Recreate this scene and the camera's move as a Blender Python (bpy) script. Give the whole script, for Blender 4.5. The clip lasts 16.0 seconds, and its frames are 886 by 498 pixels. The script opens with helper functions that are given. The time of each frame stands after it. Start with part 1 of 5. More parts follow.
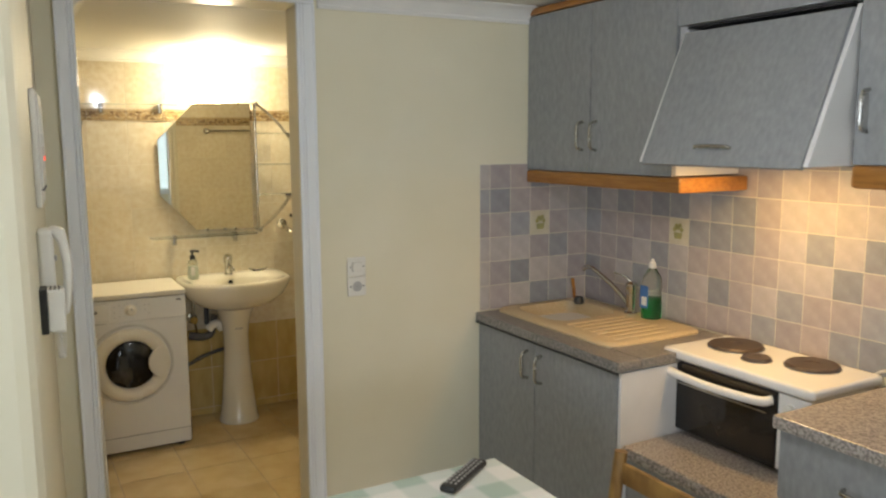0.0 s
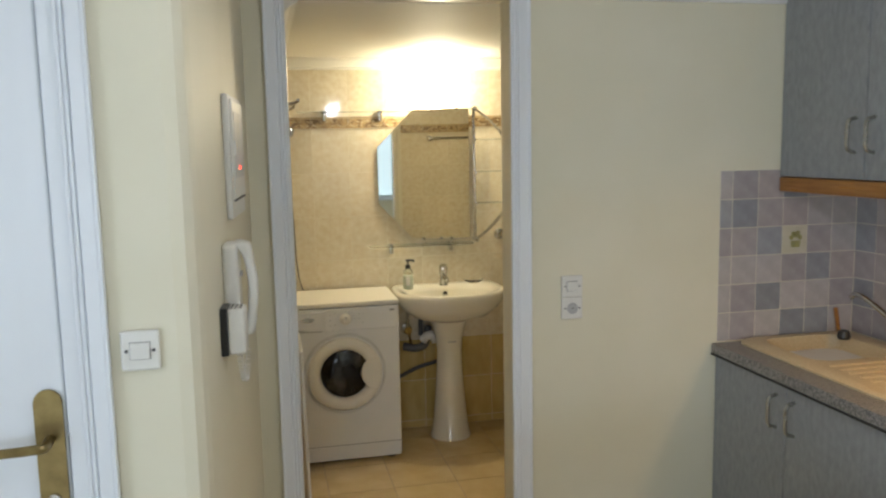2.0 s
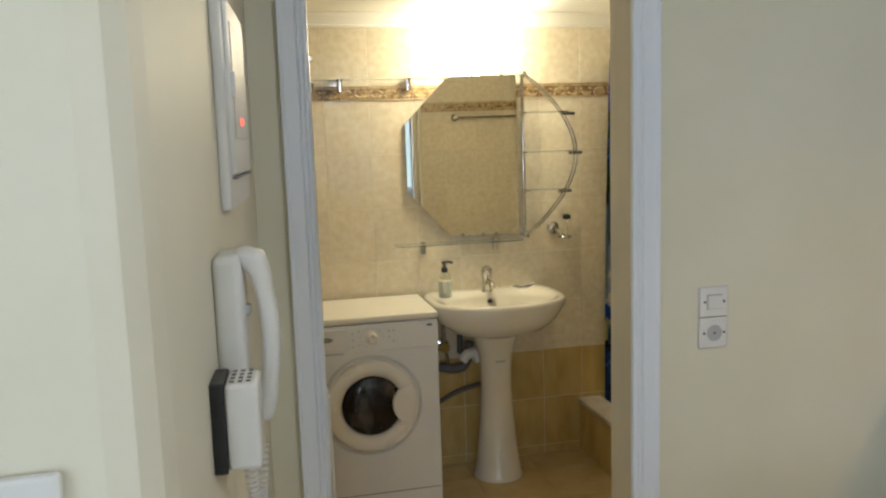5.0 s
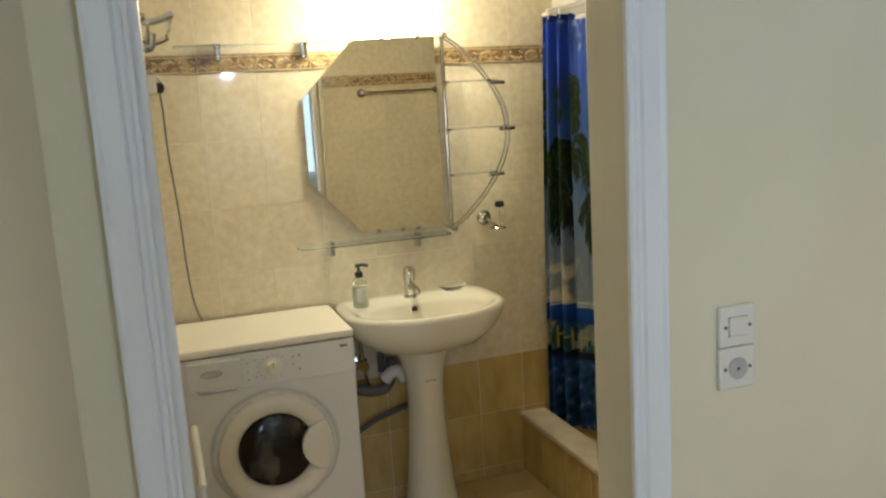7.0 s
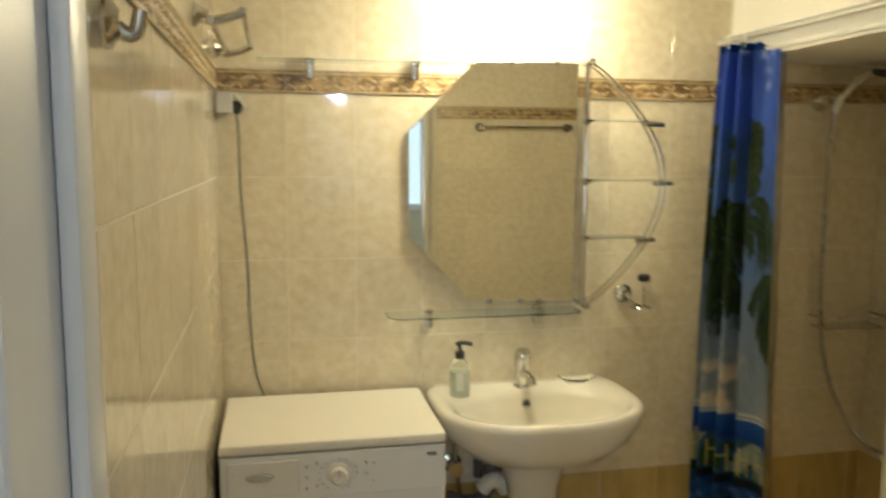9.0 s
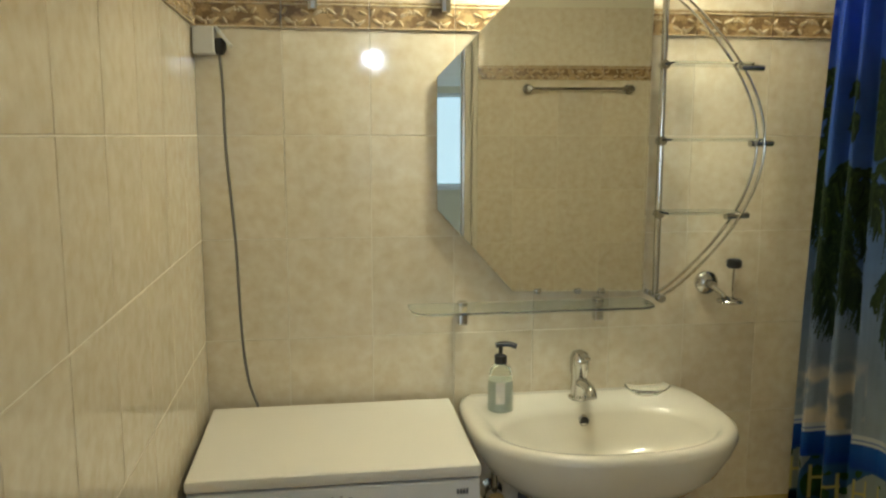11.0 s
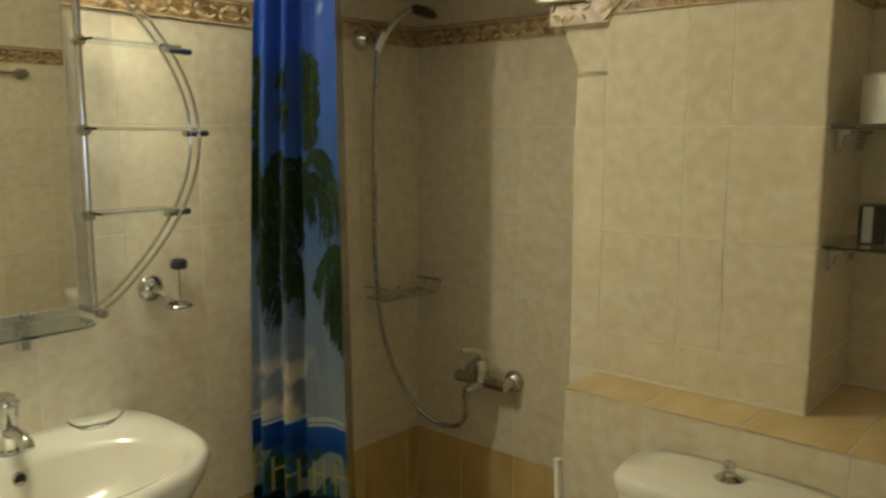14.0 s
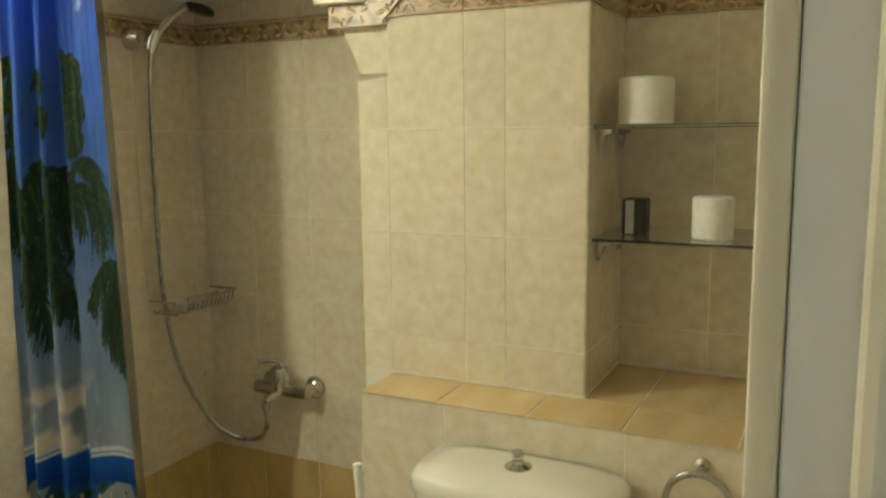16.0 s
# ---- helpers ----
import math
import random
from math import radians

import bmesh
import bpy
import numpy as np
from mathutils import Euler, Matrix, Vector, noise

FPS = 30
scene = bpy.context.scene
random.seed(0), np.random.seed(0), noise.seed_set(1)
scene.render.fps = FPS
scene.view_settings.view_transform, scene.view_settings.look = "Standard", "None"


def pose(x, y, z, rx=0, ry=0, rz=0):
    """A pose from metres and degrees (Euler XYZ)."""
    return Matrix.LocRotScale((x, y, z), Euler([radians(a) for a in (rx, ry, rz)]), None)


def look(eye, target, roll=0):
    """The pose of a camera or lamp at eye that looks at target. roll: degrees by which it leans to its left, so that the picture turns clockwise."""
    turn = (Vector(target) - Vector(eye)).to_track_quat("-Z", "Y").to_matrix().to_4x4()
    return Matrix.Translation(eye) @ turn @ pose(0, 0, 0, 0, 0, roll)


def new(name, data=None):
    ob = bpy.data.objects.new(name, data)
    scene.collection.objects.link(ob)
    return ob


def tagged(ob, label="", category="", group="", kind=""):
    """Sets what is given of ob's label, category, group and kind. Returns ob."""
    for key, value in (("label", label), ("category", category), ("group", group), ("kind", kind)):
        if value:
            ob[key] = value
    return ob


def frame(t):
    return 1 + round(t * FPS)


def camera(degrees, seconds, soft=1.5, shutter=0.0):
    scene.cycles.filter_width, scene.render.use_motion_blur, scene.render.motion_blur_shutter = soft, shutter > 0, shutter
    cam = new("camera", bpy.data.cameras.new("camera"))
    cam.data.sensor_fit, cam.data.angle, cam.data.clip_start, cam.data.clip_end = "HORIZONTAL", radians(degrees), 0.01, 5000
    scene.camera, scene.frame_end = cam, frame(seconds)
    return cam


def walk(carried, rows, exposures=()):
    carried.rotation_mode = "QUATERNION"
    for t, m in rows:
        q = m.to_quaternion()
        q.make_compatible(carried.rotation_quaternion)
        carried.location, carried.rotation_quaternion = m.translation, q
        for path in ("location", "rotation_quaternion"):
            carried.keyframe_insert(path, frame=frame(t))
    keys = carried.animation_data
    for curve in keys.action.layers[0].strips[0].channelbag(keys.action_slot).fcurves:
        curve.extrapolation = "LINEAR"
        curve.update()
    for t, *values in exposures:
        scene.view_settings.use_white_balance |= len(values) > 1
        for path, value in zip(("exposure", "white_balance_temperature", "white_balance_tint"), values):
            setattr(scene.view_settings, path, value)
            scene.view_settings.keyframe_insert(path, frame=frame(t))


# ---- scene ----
cam = camera(58.1, 16.0, soft=2.2, shutter=0.4)
PATH = [
    (0, (-0.236, -4.706, 1.63), (0.725, -2.973, 1.354), -0.3),
    (0.5, (-0.22, -4.587, 1.625), (0.697, -2.829, 1.364), -1.4),
    (1, (-0.196, -4.51, 1.62), (0.623, -2.705, 1.355), -2.4),
    (1.5, (-0.129, -4.465, 1.624), (0.47, -2.574, 1.367), -1.2),
    (2, (-0.072, -4.426, 1.623), (0.36, -2.49, 1.369), -1.1),
    (2.5, (-0.064, -4.352, 1.614), (0.325, -2.407, 1.36), -0.6),
    (3, (-0.104, -4.192, 1.608), (0.294, -2.247, 1.372), -1.8),
    (3.5, (-0.124, -4.055, 1.603), (0.278, -2.111, 1.36), -0.5),
    (3.7, (-0.116, -3.994, 1.598), (0.256, -2.045, 1.348), -0.8),
    (5.8, (-0.105, -3.317, 1.528), (0.391, -1.402, 1.233), -1.9),
    (6, (-0.082, -3.254, 1.549), (0.421, -1.343, 1.239), -1.7),
    (6.5, (-0.041, -3.12, 1.531), (0.531, -1.235, 1.183), -2.9),
    (7, (0.017, -2.988, 1.532), (0.672, -1.127, 1.205), -3.4),
    (7.5, (0.105, -2.856, 1.539), (0.678, -0.967, 1.216), -2.6),
    (8, (0.153, -2.698, 1.546), (0.697, -0.796, 1.252), -1.5),
    (8.5, (0.154, -2.516, 1.561), (0.701, -0.615, 1.266), -1.7),
    (9, (0.162, -2.366, 1.561), (0.571, -0.423, 1.323), 0.3),
    (9.2, (0.175, -2.326, 1.544), (0.485, -0.362, 1.331), 0.7),
    (11.3, (0.289, -1.822, 1.491), (0.583, 0.134, 1.192), 0.0),
    (11.5, (0.287, -1.767, 1.517), (0.715, 0.162, 1.208), -0.5),
    (12, (0.223, -1.669, 1.51), (1.055, 0.128, 1.229), -0.4),
    (12.5, (0.263, -1.681, 1.495), (1.297, 0.012, 1.241), -0.1),
    (13, (0.287, -1.685, 1.485), (1.533, -0.145, 1.208), 0.4),
    (13.5, (0.289, -1.683, 1.483), (1.697, -0.29, 1.205), 0.5),
    (14, (0.307, -1.693, 1.473), (1.817, -0.412, 1.187), 0.2),
    (14.5, (0.321, -1.697, 1.483), (1.969, -0.59, 1.241), 0.4),
    (15, (0.348, -1.72, 1.484), (2.086, -0.759, 1.241), 0.2),
    (15.5, (0.353, -1.72, 1.486), (2.139, -0.848, 1.263), -0.2),
    (16, (0.346, -1.714, 1.485), (2.117, -0.832, 1.19), -0.7),
]
EXPOSURES = [(0.0, -0.1, 6450, 12), (1.5, -0.15, 6100, 12), (3.5, -0.3, 5950, 13), (6.5, -0.1, 5750, 10.5), (9.2, -0.1, 6000, 8), (11.3, -0.4, 5450, 5.5), (13.0, -0.35, 5450, 5), (14.5, -0.25, 5500, 5), (15.3, 0.3, 5250, 4), (16.0, 0.3, 5200, 4)]
walk(cam, [(t, look(eye, target, roll)) for t, eye, target, roll in PATH], exposures=EXPOSURES)

# ---- light ----
world = bpy.data.worlds.new("world")
scene.world = world
world.use_nodes = True
world.node_tree.nodes["Background"].inputs[0].default_value = (0.55, 0.65, 0.8, 1)
world.node_tree.nodes["Background"].inputs[1].default_value = 0.25


def area_lamp(name, m, w, h, power, color):
    d = bpy.data.lights.new(name, "AREA")
    d.shape, d.size, d.size_y, d.energy, d.color = "RECTANGLE", w, h, power, color
    ob = new(name, d)
    ob.matrix_world = m
    return ob


# daylight through the living room window, the kitchen ceiling lamp, the hood lamp, the bathroom lamps
area_lamp("window_light", pose(-1.5, -9.48, 1.25, 90, 0, -8), 1.4, 1.25, 38, (0.82, 0.91, 1.0))
# unseen side window light, added to brighten the cabinet fronts and lower wall
area_lamp("side_fill_light", pose(-2.295, -5.0, 1.2, 90, 0, -90), 1.3, 1.2, 24, (0.82, 0.91, 1.0))
area_lamp("hood_light", pose(1.83, -3.05, 1.535, 0, 0, 0), 0.10, 0.42, 5.0, (1.0, 0.60, 0.20))


# ---- materials ----
def nodes_of(m):
    m.use_nodes = True
    return m.node_tree.nodes, m.node_tree.links, m.node_tree.nodes["Principled BSDF"]


def mat(name, c, rough=0.5, metal=0.0, c2=None, scale=30.0, detail=4.0, bump=0.0, bump_scale=None, stretch=(1, 1, 1), rvar=0.08, lo=0.35, hi=0.65, island=0.0, random_amount=0.0, coat=0.0):
    """A surface whose colour runs between c and c2 by noise, with relief and uneven gloss."""
    m = bpy.data.materials.new(name)
    n, l, b = nodes_of(m)
    c2 = c2 or tuple(v * 0.88 for v in c)
    tc = n.new("ShaderNodeTexCoord")
    mp = n.new("ShaderNodeMapping")
    mp.inputs["Scale"].default_value = stretch
    l.new(tc.outputs["Object"], mp.inputs["Vector"])
    vec = mp.outputs["Vector"]
    if random_amount:
        oi = n.new("ShaderNodeObjectInfo")
        sh = n.new("ShaderNodeVectorMath")
        sh.operation = "MULTIPLY_ADD"
        cmb = n.new("ShaderNodeCombineXYZ")
        for i in range(3):
            l.new(oi.outputs["Random"], cmb.inputs[i])
        l.new(cmb.outputs[0], sh.inputs[0])
        sh.inputs[1].default_value = (17, 23, 31)
        l.new(vec, sh.inputs[2])
        vec = sh.outputs[0]
    tx = n.new("ShaderNodeTexNoise")
    tx.inputs["Scale"].default_value, tx.inputs["Detail"].default_value = scale, detail
    l.new(vec, tx.inputs["Vector"])
    rp = n.new("ShaderNodeValToRGB")
    rp.color_ramp.elements[0].position, rp.color_ramp.elements[1].position = lo, hi
    rp.color_ramp.elements[0].color, rp.color_ramp.elements[1].color = (*c, 1), (*c2, 1)
    l.new(tx.outputs["Fac"], rp.inputs["Fac"])
    col = rp.outputs["Color"]
    if random_amount:
        hs = n.new("ShaderNodeHueSaturation")
        mr = n.new("ShaderNodeMapRange")
        mr.inputs["To Min"].default_value, mr.inputs["To Max"].default_value = 1 - random_amount, 1 + random_amount
        l.new(oi.outputs["Random"], mr.inputs["Value"])
        l.new(mr.outputs["Result"], hs.inputs["Value"])
        l.new(col, hs.inputs["Color"])
        col = hs.outputs["Color"]
    l.new(col, b.inputs["Base Color"])
    b.inputs["Metallic"].default_value = metal
    b.inputs["Coat Weight"].default_value = coat
    t2 = n.new("ShaderNodeTexNoise")
    t2.inputs["Scale"].default_value = (bump_scale or scale * 2.7)
    t2.inputs["Detail"].default_value = 3
    l.new(vec, t2.inputs["Vector"])
    mr2 = n.new("ShaderNodeMapRange")
    mr2.inputs["To Min"].default_value, mr2.inputs["To Max"].default_value = max(0.0, rough - rvar), rough + rvar
    l.new(tx.outputs["Fac"], mr2.inputs["Value"])
    l.new(mr2.outputs["Result"], b.inputs["Roughness"])
    if bump:
        bp = n.new("ShaderNodeBump")
        bp.inputs["Strength"].default_value, bp.inputs["Distance"].default_value = bump, 0.002
        l.new(t2.outputs["Fac"], bp.inputs["Height"])
        l.new(bp.outputs["Normal"], b.inputs["Normal"])
    return m


def glass(name, tint=(0.85, 0.95, 0.9), rough=0.0, ior=1.5):
    m = bpy.data.materials.new(name)
    n, l, b = nodes_of(m)
    b.inputs["Base Color"].default_value = (*tint, 1)
    b.inputs["Transmission Weight"].default_value, b.inputs["IOR"].default_value, b.inputs["Roughness"].default_value = 1.0, ior, rough
    return m


def glow(name, c, power):
    m = bpy.data.materials.new(name)
    n, l, b = nodes_of(m)
    b.inputs["Base Color"].default_value = (*c, 1)
    b.inputs["Emission Color"].default_value, b.inputs["Emission Strength"].default_value = (*c, 1), power
    return m


M = {}
M["wall_cream"] = mat("wall_cream", (0.72, 0.68, 0.52), 0.55, c2=(0.755, 0.715, 0.56), scale=3, bump=0.12, bump_scale=60)
M["ceiling_white"] = mat("ceiling_white", (0.85, 0.83, 0.76), 0.7, c2=(0.82, 0.80, 0.72), scale=2, bump=0.1, bump_scale=80)
M["plaster_white"] = mat("plaster_white", (0.80, 0.80, 0.78), 0.55, c2=(0.75, 0.75, 0.73), scale=6, bump=0.1)
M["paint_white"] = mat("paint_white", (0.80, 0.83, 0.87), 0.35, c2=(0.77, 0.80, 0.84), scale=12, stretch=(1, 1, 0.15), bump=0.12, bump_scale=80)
M["trim_cream"] = mat("trim_cream", (0.72, 0.68, 0.55), 0.38, c2=(0.68, 0.63, 0.50), scale=12, stretch=(1, 1, 0.15), bump=0.1)
M["grout"] = mat("grout", (0.80, 0.76, 0.64), 0.5, c2=(0.75, 0.70, 0.57), scale=25, bump=0.3)
M["grout_grey"] = mat("grout_grey", (0.36, 0.33, 0.32), 0.8, c2=(0.28, 0.26, 0.26), scale=25, bump=0.3)
M["grout_floor"] = mat("grout_floor", (0.42, 0.33, 0.19), 0.6, c2=(0.34, 0.26, 0.15), scale=25, bump=0.3)
M["tile_cream"] = mat("tile_cream", (0.635, 0.545, 0.375), 0.07, c2=(0.755, 0.70, 0.565), scale=36, detail=6, bump=0.035, bump_scale=7, rvar=0.03, lo=0.25, hi=0.75, random_amount=0.035)
M["tile_amber"] = mat("tile_amber", (0.49, 0.355, 0.12), 0.2, c2=(0.61, 0.465, 0.20), scale=16, detail=7, bump=0.06, bump_scale=9, stretch=(1, 0.35, 1), lo=0.32, hi=0.66, random_amount=0.05)
M["tile_floor"] = mat("tile_floor", (0.54, 0.405, 0.20), 0.16, c2=(0.64, 0.50, 0.28), scale=7, detail=8, bump=0.05, lo=0.32, hi=0.68, random_amount=0.05)
M["ledge_amber"] = mat("ledge_amber", (0.60, 0.445, 0.20), 0.16, c2=(0.70, 0.555, 0.30), scale=14, detail=7, bump=0.05, bump_scale=9, stretch=(0.4, 1, 1), lo=0.32, hi=0.66, random_amount=0.05)
M["tile_satin"] = mat("tile_satin", (0.635, 0.545, 0.375), 0.34, c2=(0.755, 0.70, 0.565), scale=36, detail=6, bump=0.03)
M["border_brown"] = mat("border_brown", (0.20, 0.125, 0.05), 0.32, c2=(0.44, 0.31, 0.14), scale=42, detail=3, bump=0.4, bump_scale=60, lo=0.42, hi=0.58, random_amount=0.05)
M["border_cream"] = mat("border_cream", (0.62, 0.53, 0.37), 0.22, c2=(0.50, 0.38, 0.20), scale=70, random_amount=0.03)
M["marble"] = mat("marble", (0.66, 0.60, 0.48), 0.25, c2=(0.50, 0.43, 0.32), scale=9, detail=8, lo=0.45, hi=0.75)
M["chrome"] = mat("chrome", (0.62, 0.61, 0.58), 0.09, 1.0, c2=(0.56, 0.55, 0.52), scale=20, rvar=0.04)
M["chrome_dull"] = mat("chrome_dull", (0.50, 0.49, 0.46), 0.26, 1.0, c2=(0.42, 0.41, 0.38), scale=40)
M["brass"] = mat("brass", (0.30, 0.23, 0.10), 0.32, 1.0, c2=(0.22, 0.16, 0.07), scale=30)
M["ceramic"] = mat("ceramic", (0.80, 0.77, 0.68), 0.09, c2=(0.77, 0.74, 0.64), scale=4, rvar=0.03, coat=0.4)
M["enamel"] = mat("enamel", (0.78, 0.78, 0.77), 0.24, c2=(0.75, 0.75, 0.74), scale=5, rvar=0.04)
M["enamel_cream"] = mat("enamel_cream", (0.80, 0.77, 0.69), 0.28, c2=(0.77, 0.74, 0.66), scale=5, rvar=0.04)
M["enamel_top"] = mat("enamel_top", (0.80, 0.77, 0.69), 0.5, c2=(0.785, 0.755, 0.675), scale=5, rvar=0.02)
M["plastic_white"] = mat("plastic_white", (0.76, 0.75, 0.70), 0.33, c2=(0.72, 0.71, 0.66), scale=10)
M["plastic_grey"] = mat("plastic_grey", (0.22, 0.22, 0.22), 0.4, c2=(0.16, 0.16, 0.16), scale=20)
M["plastic_panel"] = mat("plastic_panel", (0.62, 0.62, 0.60), 0.35, c2=(0.58, 0.58, 0.56), scale=10)
M["black"] = mat("black", (0.012, 0.012, 0.012), 0.35, c2=(0.02, 0.02, 0.02), scale=20)
# near-black that puts the shade of gaps and holes into the colour
M["gap_shade"] = mat("gap_shade", (0.03, 0.03, 0.03), 0.7, c2=(0.02, 0.02, 0.02))
M["mirror"] = mat("mirror", (0.86, 0.87, 0.83), 0.01, 1.0, c2=(0.85, 0.86, 0.82), scale=3, rvar=0.005)
M["mirror_edge"] = mat("mirror_edge", (0.55, 0.58, 0.50), 0.2, 0.6, scale=30)
M["glass"] = glass("glass", (0.95, 0.98, 0.96))
M["glass_dark"] = glass("glass_dark", (0.88, 0.95, 0.92))
M["glass_thin"] = glass("glass_thin", (0.97, 0.98, 0.96), 0.03, 1.18)
M["laminate"] = mat("laminate", (0.215, 0.225, 0.235), 0.40, c2=(0.285, 0.292, 0.30), scale=60, detail=6, bump=0.15, bump_scale=160, stretch=(1, 1, 0.5), lo=0.3, hi=0.7)
M["wood_rail"] = mat("wood_rail", (0.36, 0.16, 0.035), 0.3, c2=(0.24, 0.10, 0.02), scale=14, detail=6, stretch=(4, 0.5, 6), lo=0.35, hi=0.65, bump=0.1)
M["wood_chair"] = mat("wood_chair", (0.34, 0.20, 0.06), 0.38, c2=(0.19, 0.10, 0.03), scale=16, detail=6, stretch=(4, 1, 0.6), bump=0.1)
M["granite"] = mat("granite", (0.30, 0.28, 0.26), 0.3, c2=(0.12, 0.115, 0.11), scale=170, detail=6, lo=0.42, hi=0.58)
M["granite_light"] = mat("granite_light", (0.42, 0.38, 0.34), 0.32, c2=(0.17, 0.15, 0.14), scale=130, detail=6, lo=0.42, hi=0.58)
M["sink_beige"] = mat("sink_beige", (0.62, 0.50, 0.31), 0.4, c2=(0.56, 0.44, 0.26), scale=120, lo=0.4, hi=0.6)
M["white_board"] = mat("white_board", (0.70, 0.70, 0.70), 0.4, c2=(0.66, 0.66, 0.66), scale=8)
M["oven_glass"] = mat("oven_glass", (0.012, 0.011, 0.010), 0.07, c2=(0.02, 0.018, 0.016), scale=6, rvar=0.03)
# opaque bowl; pale metallic patches stand in for the drum's reflections
M["bowl_gleam"] = mat("bowl_gleam", (0.015, 0.014, 0.014), 0.10, 0.6, c2=(0.15, 0.15, 0.15), scale=13, detail=2, stretch=(1, 1, 0.6), rvar=0.03, lo=0.50, hi=0.80, bump=0.2, bump_scale=22)
M["iron"] = mat("iron", (0.075, 0.055, 0.045), 0.5, 0.4, c2=(0.11, 0.085, 0.07), scale=40)
M["soap_green"] = glass("soap_green", (0.02, 0.42, 0.12), 0.05, 1.35)
M["soap_clear"] = glass("soap_clear", (0.86, 0.90, 0.82), 0.15, 1.35)
M["soap_milky"] = mat("soap_milky", (0.66, 0.68, 0.58), 0.3, c2=(0.60, 0.63, 0.52), scale=20)
M["label_blue"] = mat("label_blue", (0.05, 0.16, 0.42), 0.4, scale=60)
M["paper"] = mat("paper", (0.80, 0.78, 0.72), 0.85, c2=(0.76, 0.73, 0.66), scale=90, bump=0.3)
M["rubber_grey"] = mat("rubber_grey", (0.10, 0.10, 0.10), 0.5, scale=20)
M["cable_grey"] = mat("cable_grey", (0.16, 0.15, 0.13), 0.5, scale=20)
M["button_grey"] = mat("button_grey", (0.46, 0.46, 0.46), 0.5, scale=20)
M["line_grey"] = mat("line_grey", (0.20, 0.20, 0.21), 0.5, scale=20)
M["floor_hall"] = mat("floor_hall", (0.60, 0.54, 0.43), 0.3, c2=(0.52, 0.46, 0.35), scale=8, detail=6)
M["drum"] = mat("drum", (0.45, 0.45, 0.46), 0.22, 1.0, c2=(0.25, 0.25, 0.26), scale=18)
M["lamp_glow"] = glow("lamp_glow", (1.0, 0.84, 0.53), 165)
M["hood_glow"] = glow("hood_glow", (1.0, 0.72, 0.32), 12)
M["ceiling_glow"] = glow("ceiling_glow", (0.95, 0.97, 1.0), 150)
M["red_glow"] = glow("red_glow", (1.0, 0.06, 0.03), 4)
M["window_sky"] = glow("window_sky", (0.80, 0.90, 1.0), 2.2)
M["pale_sky"] = glow("pale_sky", (0.80, 0.95, 1.0), 0.8)


def kitchen_tile_material():
    m = bpy.data.materials.new("tile_kitchen")
    n, l, b = nodes_of(m)
    oi = n.new("ShaderNodeObjectInfo")
    rp = n.new("ShaderNodeValToRGB")
    rp.color_ramp.interpolation = "CONSTANT"
    cols = ((0.39, 0.35, 0.35), (0.30, 0.305, 0.325), (0.44, 0.41, 0.40), (0.35, 0.32, 0.33), (0.26, 0.27, 0.295), (0.46, 0.43, 0.425), (0.33, 0.335, 0.36), (0.41, 0.36, 0.35))
    e = rp.color_ramp.elements
    e[0].color, e[1].color, e[1].position = (*cols[0], 1), (*cols[1], 1), 1 / 8
    for i in range(2, 8):
        e.new(i / 8).color = (*cols[i], 1)
    l.new(oi.outputs["Random"], rp.inputs["Fac"])
    tc = n.new("ShaderNodeTexCoord")
    tx = n.new("ShaderNodeTexNoise")
    tx.inputs["Scale"].default_value, tx.inputs["Detail"].default_value = 22, 6
    l.new(tc.outputs["Object"], tx.inputs["Vector"])
    mx = n.new("ShaderNodeMixRGB")
    mx.blend_type = "SOFT_LIGHT"
    mx.inputs["Fac"].default_value = 0.5
    l.new(rp.outputs["Color"], mx.inputs["Color1"])
    l.new(tx.outputs["Fac"], mx.inputs["Color2"])
    l.new(mx.outputs["Color"], b.inputs["Base Color"])
    b.inputs["Roughness"].default_value = 0.28
    bp = n.new("ShaderNodeBump")
    bp.inputs["Strength"].default_value, bp.inputs["Distance"].default_value = 0.2, 0.002
    l.new(tx.outputs["Fac"], bp.inputs["Height"])
    l.new(bp.outputs["Normal"], b.inputs["Normal"])
    return m


M["tile_kitchen"] = kitchen_tile_material()


def printed_material(name, rough, thin=0.0):
    """Cloth with its print in the colour attribute, with a fine weave."""
    m = bpy.data.materials.new(name)
    n, l, b = nodes_of(m)
    at = n.new("ShaderNodeVertexColor")
    at.layer_name = "print"
    l.new(at.outputs["Color"], b.inputs["Base Color"])
    b.inputs["Roughness"].default_value = rough
    tx = n.new("ShaderNodeTexNoise")
    tx.inputs["Scale"].default_value, tx.inputs["Detail"].default_value = 30, 4
    tc = n.new("ShaderNodeTexCoord")
    l.new(tc.outputs["Object"], tx.inputs["Vector"])
    bp = n.new("ShaderNodeBump")
    bp.inputs["Strength"].default_value, bp.inputs["Distance"].default_value = 0.35, 0.004
    l.new(tx.outputs["Fac"], bp.inputs["Height"])
    l.new(bp.outputs["Normal"], b.inputs["Normal"])
    if thin:
        tr = n.new("ShaderNodeBsdfTranslucent")
        l.new(at.outputs["Color"], tr.inputs["Color"])
        mx = n.new("ShaderNodeMixShader")
        mx.inputs["Fac"].default_value = thin
        l.new(b.outputs["BSDF"], mx.inputs[1])
        l.new(tr.outputs["BSDF"], mx.inputs[2])
        l.new(mx.outputs["Shader"], n["Material Output"].inputs["Surface"])
    return m


M["curtain_print"] = printed_material("curtain_print", 0.32, 0.3)
M["liner"] = glass("liner", (0.86, 0.86, 0.84), 0.35, 1.05)
